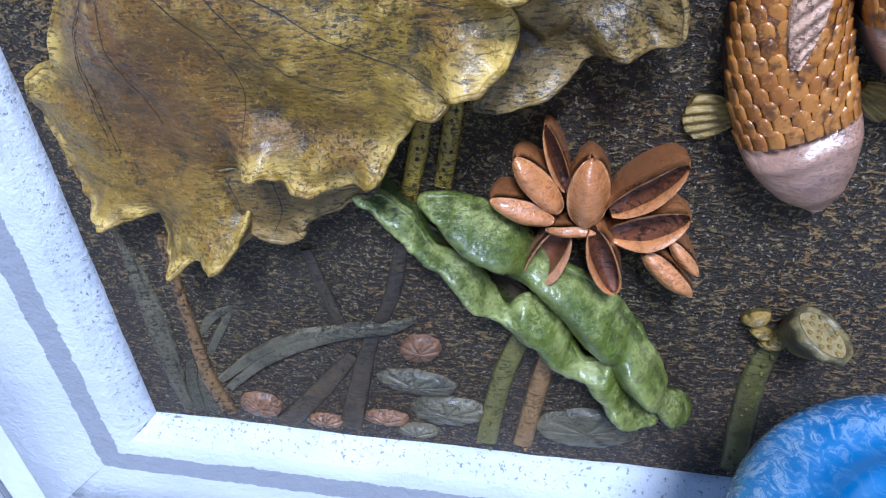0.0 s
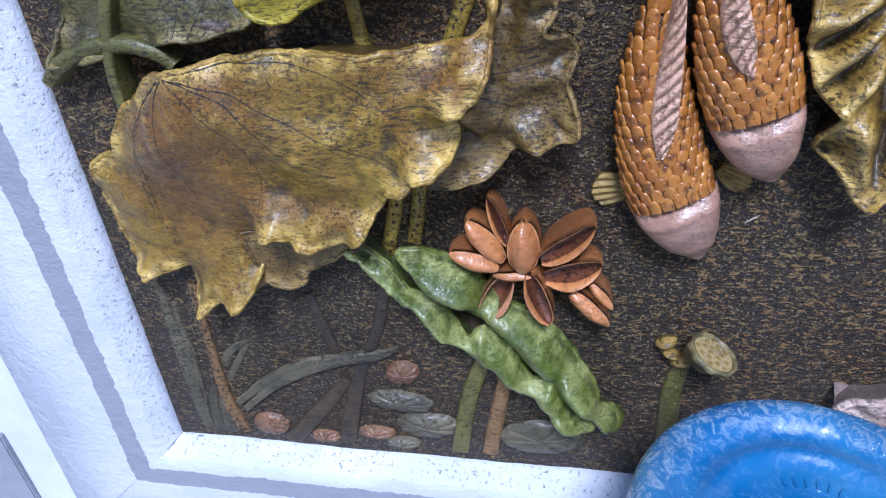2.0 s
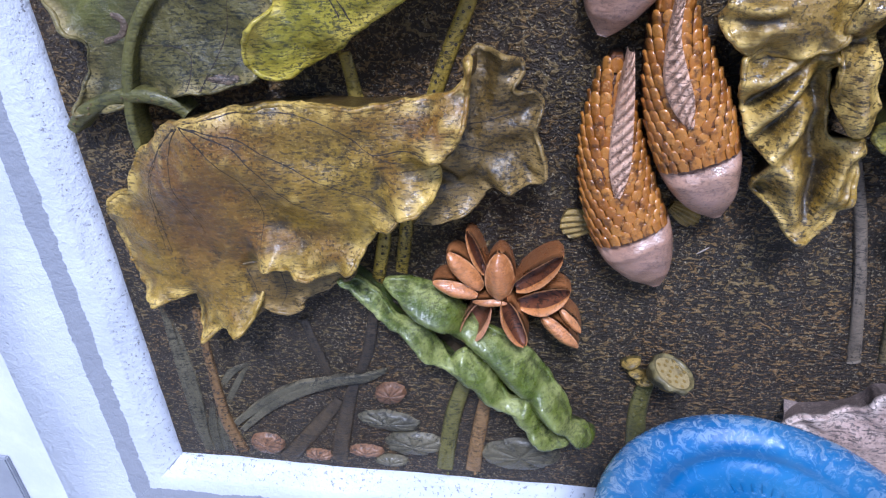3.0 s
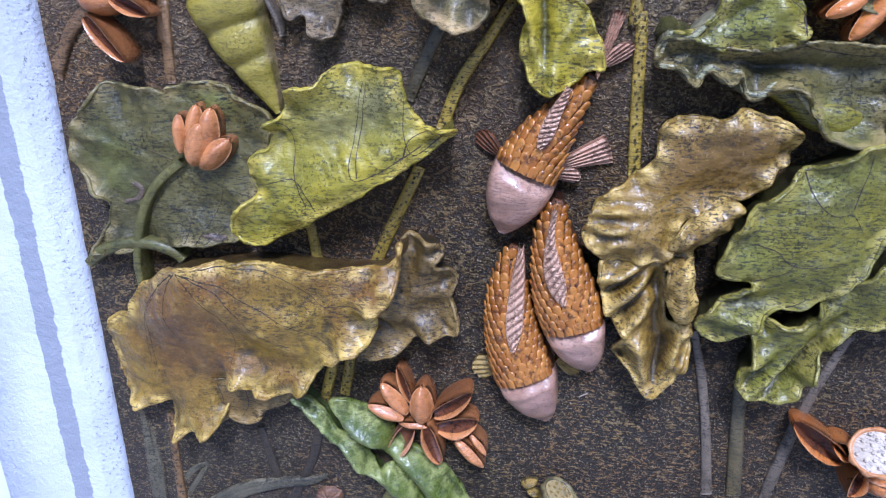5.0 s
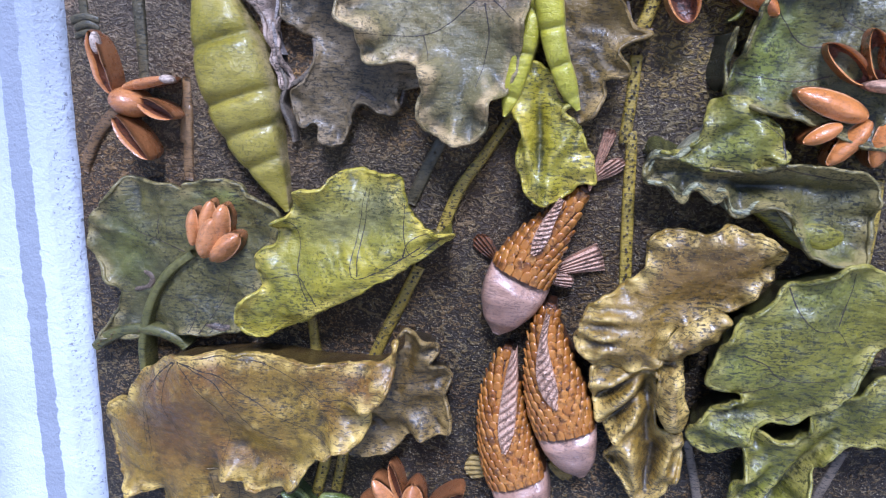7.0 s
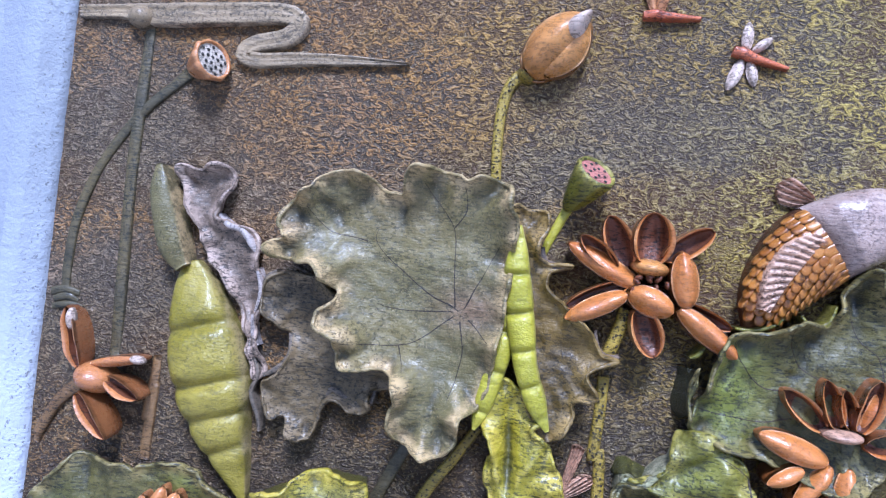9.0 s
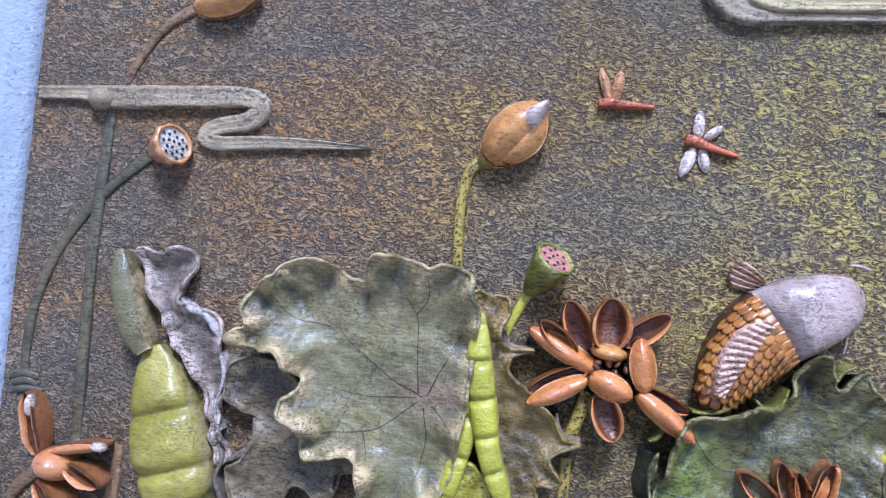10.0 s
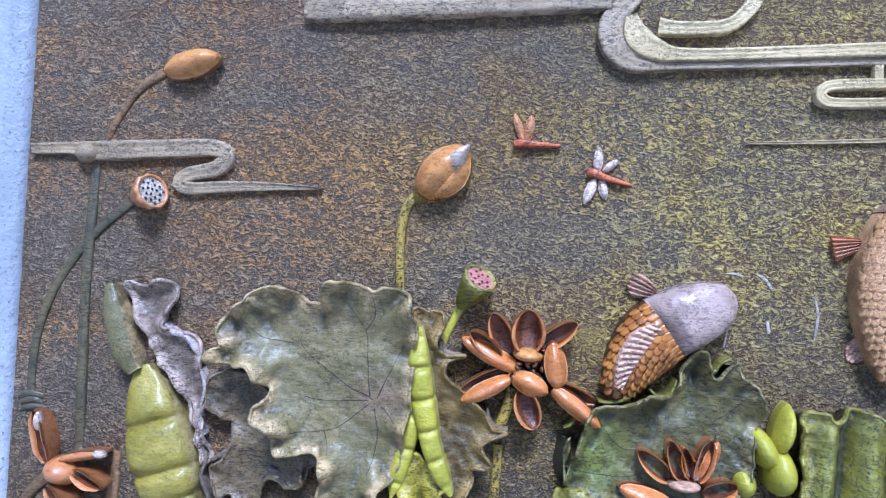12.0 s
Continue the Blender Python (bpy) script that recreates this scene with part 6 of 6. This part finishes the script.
for sp in ([(0.860, 1.069, 0.0013), (0.887, 1.069, 0.0026), (0.915, 1.062, 0.0013)], [(0.864, 1.042, 0.0013), (0.879, 1.043, 0.0026), (0.895, 1.039, 0.0019)], [(0.902, 1.045, 0.0019), (0.915, 1.038, 0.0032), (0.923, 1.026, 0.0019)],
           [(0.970, 1.024, 0.0013), (0.975, 1.000, 0.0031), (0.973, 0.972, 0.0013)], [(0.920, 0.990, 0.0032), (0.922, 0.976, 0.0026)], [(0.873, 0.990, 0.0013), (0.875, 0.974, 0.0019), (0.873, 0.957, 0.0013)], [(0.819, 1.049, 0.0013), (0.825, 1.033, 0.0020)],
           [(0.590, 0.321, 0.0007), (0.606, 0.326, 0.0014), (0.630, 0.347, 0.0014), (0.653, 0.377, 0.0007)]):
    ribbon("ripple", [(a, b, w * 0.65) for a, b, w in sp], 0.5, white_stroke, e, n=24, m=7)
tagged(e, "thin white ripple strokes in the relief", "ripple")

# ---------------------------------------------------------------- stems, reeds and grass
stem("lotus_reed", [(0.016, 0.452, 0.0056), (0.035, 0.468, 0.0073), (0.067, 0.482, 0.0072), (0.101, 0.485, 0.0072), (0.125, 0.478, 0.0066), (0.138, 0.466, 0.0051)], stem_green, "thick prickly green stalk bent over the leaf", 1.1, 26, 0.020, olive_dark)
stem("lotus_reed", [(0.154, 0.585, 0.0046), (0.124, 0.561, 0.0053), (0.102, 0.529, 0.0055), (0.089, 0.494, 0.0058), (0.082, 0.458, 0.0051), (0.083, 0.410, 0.0046)], stem_green, "slender green stem of a lotus bud", 0.9, 10, 0.022)
stem("lotus_reed", [(0.414, 0.591, 0.0067), (0.398, 0.554, 0.0070), (0.378, 0.509, 0.0073), (0.358, 0.459, 0.0069)], stem_gold, "ochre prickly stem behind a curled leaf", 0.8, 22, 0, stem_dark)
stem("lotus_reed", [(0.505, 0.762, 0.0051), (0.480, 0.720, 0.0055), (0.455, 0.681, 0.0063), (0.437, 0.632, 0.0063)], stem_gold, "green prickly stem leaning behind a curled leaf", 0.8, 24, 0.004, stem_dark)
stem("lotus_reed", [(0.437, 0.739, 0.0065), (0.419, 0.701, 0.0068), (0.401, 0.660, 0.0065)], reed_olive, "dark grey green stem", 0.7, 8)
stem("lotus_reed", [(0.288, 0.516, 0.0060), (0.292, 0.495, 0.0062), (0.295, 0.453, 0.0064)], stem_gold, "short ochre stem behind a leaf", 0.8, 4)
stem("lotus_reed", [(0.619, 0.823, 0.0061), (0.619, 0.787, 0.0060), (0.617, 0.740, 0.0060), (0.623, 0.747, 0.0057), (0.627, 0.684, 0.0063), (0.634, 0.594, 0.0063)], stem_gold, "long upright ochre prickly stem", 0.8, 46, 0, stem_dark)
stem("lotus_reed", [(0.633, 0.892, 0.0069), (0.627, 0.868, 0.0072), (0.619, 0.842, 0.0066)], stem_gold, "short prickly stem under an orange flower", 0.9, 14, 0.004, stem_dark)
stem("lotus_reed", [(0.514, 1.121, 0.0079), (0.496, 1.106, 0.0062), (0.489, 1.081, 0.0058), (0.488, 1.044, 0.0055), (0.491, 0.998, 0.0055)], stem_gold, "ochre prickly stem of a lotus bud", 0.9, 26, 0.002, stem_dark)
stem("lotus_reed", [(0.567, 0.988, 0.0055), (0.559, 0.970, 0.0050), (0.550, 0.949, 0.0044), (0.546, 0.935, 0.0033)], bean_green, "yellow green stem of a ribbed pod", 0.9)
stem("lotus_reed", [(0.144, 1.091, 0.0075), (0.128, 1.076, 0.0057), (0.102, 1.052, 0.0059), (0.073, 1.016, 0.0059), (0.048, 0.974, 0.0058), (0.031, 0.926, 0.0059), (0.024, 0.875, 0.0058), (0.024, 0.831, 0.0052)], reed_olive, "long bent olive stem of a seed pod", 0.9)
stem("reed", [(0.092, 1.137, 0.0057), (0.091, 1.075, 0.0070), (0.089, 1.000, 0.0072), (0.090, 0.920, 0.0069), (0.092, 0.834, 0.0071), (0.093, 0.772, 0.0063)], reed_olive, "tall upright dull olive reed", 0.8)
stem("lotus_reed", [(0.176, 1.255, 0.0064), (0.145, 1.232, 0.0051), (0.122, 1.200, 0.0050), (0.104, 1.164, 0.0051)], twig_brown, "bent brown stem of a slim bud", 0.9)
e = stem("lotus_reed", [(0.144, 0.780, 0.0050), (0.143, 0.749, 0.0063), (0.139, 0.706, 0.0063), (0.145, 0.751, 0.0053), (0.143, 0.712, 0.0060), (0.141, 0.665, 0.0064)], twig_brown, "thin brown stem behind a rolled leaf", 0.8)
stem("lotus_reed", [(0.056, 0.738, 0.0079), (0.030, 0.711, 0.0071), (0.011, 0.674, 0.0060), (0.018, 0.692, 0.0064), (0.009, 0.664, 0.0039)], twig_brown, "curved brown stem of a lotus flower", 0.9)
e = base_at("stem_knot", *(0.022, 0.832))
for k in range(3):
    ribbon("strand", [(0.007, 0.834, 0.0045), (0.025, 0.838, 0.0051), (0.042, 0.835, 0.0032)][:3] if k == 0 else ([(0.011, 0.826, 0.0039), (0.028, 0.831, 0.0052), (0.041, 0.826, 0.0026)] if k == 1 else [(0.010, 0.817, 0.0032), (0.029, 0.822, 0.0045), (0.048, 0.820, 0.0026)]), 0.9, reed_olive, e, n=24, m=9)
tagged(e, "dark knot of stem strands", "knot")
stem("lotus_reed", [(0.309, 0.345, 0.0062), (0.302, 0.315, 0.0072), (0.293, 0.277, 0.0066)], stem_gold, "ochre stem under the drooping leaf", 0.8, 8, 0, stem_dark)
stem("lotus_reed", [(0.332, 0.363, 0.0061), (0.327, 0.331, 0.0069), (0.320, 0.293, 0.0066)], stem_gold, "ochre stem under the drooping leaf", 0.8, 10, 0, stem_dark)
stem("lotus_reed", [(0.287, 0.513, 0.0046), (0.293, 0.497, 0.0046), (0.298, 0.472, 0.0042)], stem_gold, "short ochre stem above the drooping leaf", 0.8, 4)
stem("lotus_reed", [(0.381, 0.155, 0.0085), (0.367, 0.112, 0.0097), (0.358, 0.067, 0.0101), (0.350, 0.014, 0.0103)], stem_green, "thick green stem under the rolled leaf", 0.8, 10)
stem("lotus_reed", [(0.403, 0.132, 0.0073), (0.394, 0.081, 0.0089), (0.384, 0.014, 0.0093)], twig_brown, "brown stem under the rolled leaf", 0.7, 6)
stem("lotus_reed", [(0.574, 0.169, 0.0085), (0.568, 0.136, 0.0099), (0.568, 0.089, 0.0109), (0.573, 0.015, 0.0109)], stem_green, "green prickly stem of a seed pod", 0.7, 16)
stem("reed", [(0.718, 0.425, 0.0044), (0.734, 0.371, 0.0053), (0.749, 0.304, 0.0055), (0.765, 0.208, 0.0066)], stem_grey, "pale grey upright water reed", 0.8)
stem("reed", [(0.776, 0.375, 0.0072), (0.783, 0.307, 0.0081), (0.795, 0.211, 0.0088)], reed_olive, "dark olive upright water reed", 0.7)
stem("reed", [(0.874, 0.438, 0.0053), (0.851, 0.356, 0.0058), (0.835, 0.261, 0.0070), (0.829, 0.210, 0.0063)], stem_grey, "grey green leaning reed", 0.8)
stem("lotus_reed", [(0.851, 0.720, 0.0070), (0.853, 0.676, 0.0071), (0.854, 0.632, 0.0067)], stem_gold, "ochre stem beside the wavy leaf", 0.8, 10, 0, stem_dark)
stem("twig", [(0.077, 0.234, 0.0045), (0.077, 0.180, 0.0054), (0.077, 0.127, 0.0066), (0.078, 0.068, 0.0079), (0.087, 0.014, 0.0086)], twig_brown, "brown prickly stem under the drooping leaf", 0.9, 34, 0, stem_dark)
e = base_at("grass_tuft", *(0.034, 0.000))
for sp in ([(0.035, 0.238, 0.0017), (0.038, 0.192, 0.0061), (0.040, 0.122, 0.0090), (0.040, 0.050, 0.0084), (0.042, 0.010, 0.0063)], [(0.042, 0.222, 0.0017), (0.047, 0.170, 0.0050), (0.047, 0.094, 0.0063), (0.039, 0.015, 0.0056)], [(0.064, 0.092, 0.0028), (0.057, 0.053, 0.0066), (0.056, 0.009, 0.0063)], [(0.079, 0.094, 0.0028), (0.070, 0.054, 0.0067), (0.069, 0.011, 0.0070)],
           [(0.083, 0.117, 0.0027), (0.099, 0.142, 0.0051), (0.125, 0.159, 0.0012)], [(0.083, 0.091, 0.0034), (0.104, 0.126, 0.0045), (0.125, 0.158, 0.0012)]):
    ribbon("blade", sp, 0.6, grass_grey, e, n=40, m=9, groove=0.0018, seed=7)
tagged(e, "dark grey green grass blades by the frame", "grass")
e = base_at("grass_tuft", *(0.084, 0.046))
for sp in ([(0.098, 0.054, 0.0036), (0.141, 0.096, 0.0060), (0.187, 0.125, 0.0069), (0.231, 0.144, 0.0070), (0.267, 0.151, 0.0056), (0.293, 0.164, 0.0016)], [(0.091, 0.064, 0.0037), (0.137, 0.104, 0.0059), (0.185, 0.132, 0.0063), (0.226, 0.143, 0.0035)]):
    ribbon("blade", sp, 0.7, grass_grey, e, n=50, m=9, groove=0.0015, base=0.004, seed=9)
tagged(e, "long bent grey green grass blades", "grass")
for sp in ([(0.204, 0.227, 0.0053), (0.214, 0.184, 0.0062), (0.225, 0.143, 0.0054)], [(0.285, 0.240, 0.0060), (0.274, 0.191, 0.0070), (0.256, 0.147, 0.0058)], [(0.254, 0.147, 0.0057), (0.238, 0.098, 0.0091), (0.215, 0.013, 0.0124)], [(0.231, 0.113, 0.0061), (0.191, 0.061, 0.0103), (0.147, 0.008, 0.0113)]):
    stem("reed", sp, stem_dark, "faint dark reed in the water", 0.55)


# ---------------------------------------------------------------- small floating pads
def pad(x, z, rx, rz, turn, material, label, ribs=9):
    n, rings = 60, 8
    verts, tone = [], []
    ca, sa = math.cos(turn), math.sin(turn)
    for k in range(rings + 1):
        r = k / rings
        for j in range(n):
            a = math.tau * j / n
            rad = r * (1 + 0.035 * math.sin(ribs * a + x * 40))
            u, v = rx * rad * math.cos(a), rz * rad * math.sin(a)
            h = 0.005 + 0.005 * (1 - r * r) - 0.0022 * math.exp(-((math.fmod(a * ribs / math.tau, 1) - 0.5) / 0.13) ** 2) * min(1, r * 3)
            verts.append((x + u * ca - v * sa, -h if k < rings else 0.002, z + u * sa + v * ca))
            tone.append(r * 0.8)
    ob = attach("lily_pad", mesh_from("lily_pad", verts, grid_faces(rings + 1, n, True), tone), material)
    return tagged(ob, label, "lily pad", "floating lily pads")


for x, z, rx, rz, turn in [(0.293, 0.129, 0.0199, 0.0152, 0.35), (0.126, 0.033, 0.0232, 0.0174, -0.00), (0.192, 0.021, 0.0184, 0.0088, -0.00), (0.254, 0.034, 0.0225, 0.0095, -0.00)]:
    pad(x, z, rx, rz, turn, pad_copper, "small copper lily pad near the frame")
for x, z, rx, rz, turn in [(0.287, 0.086, 0.0391, 0.0139, -0.09), (0.315, 0.052, 0.0372, 0.0180, 0.09), (0.284, 0.021, 0.0221, 0.0083, -0.00), (0.441, 0.048, 0.0483, 0.0248, 0.09)]:
    pad(x, z, rx, rz, turn, grass_grey, "small grey green ribbed lily pad")
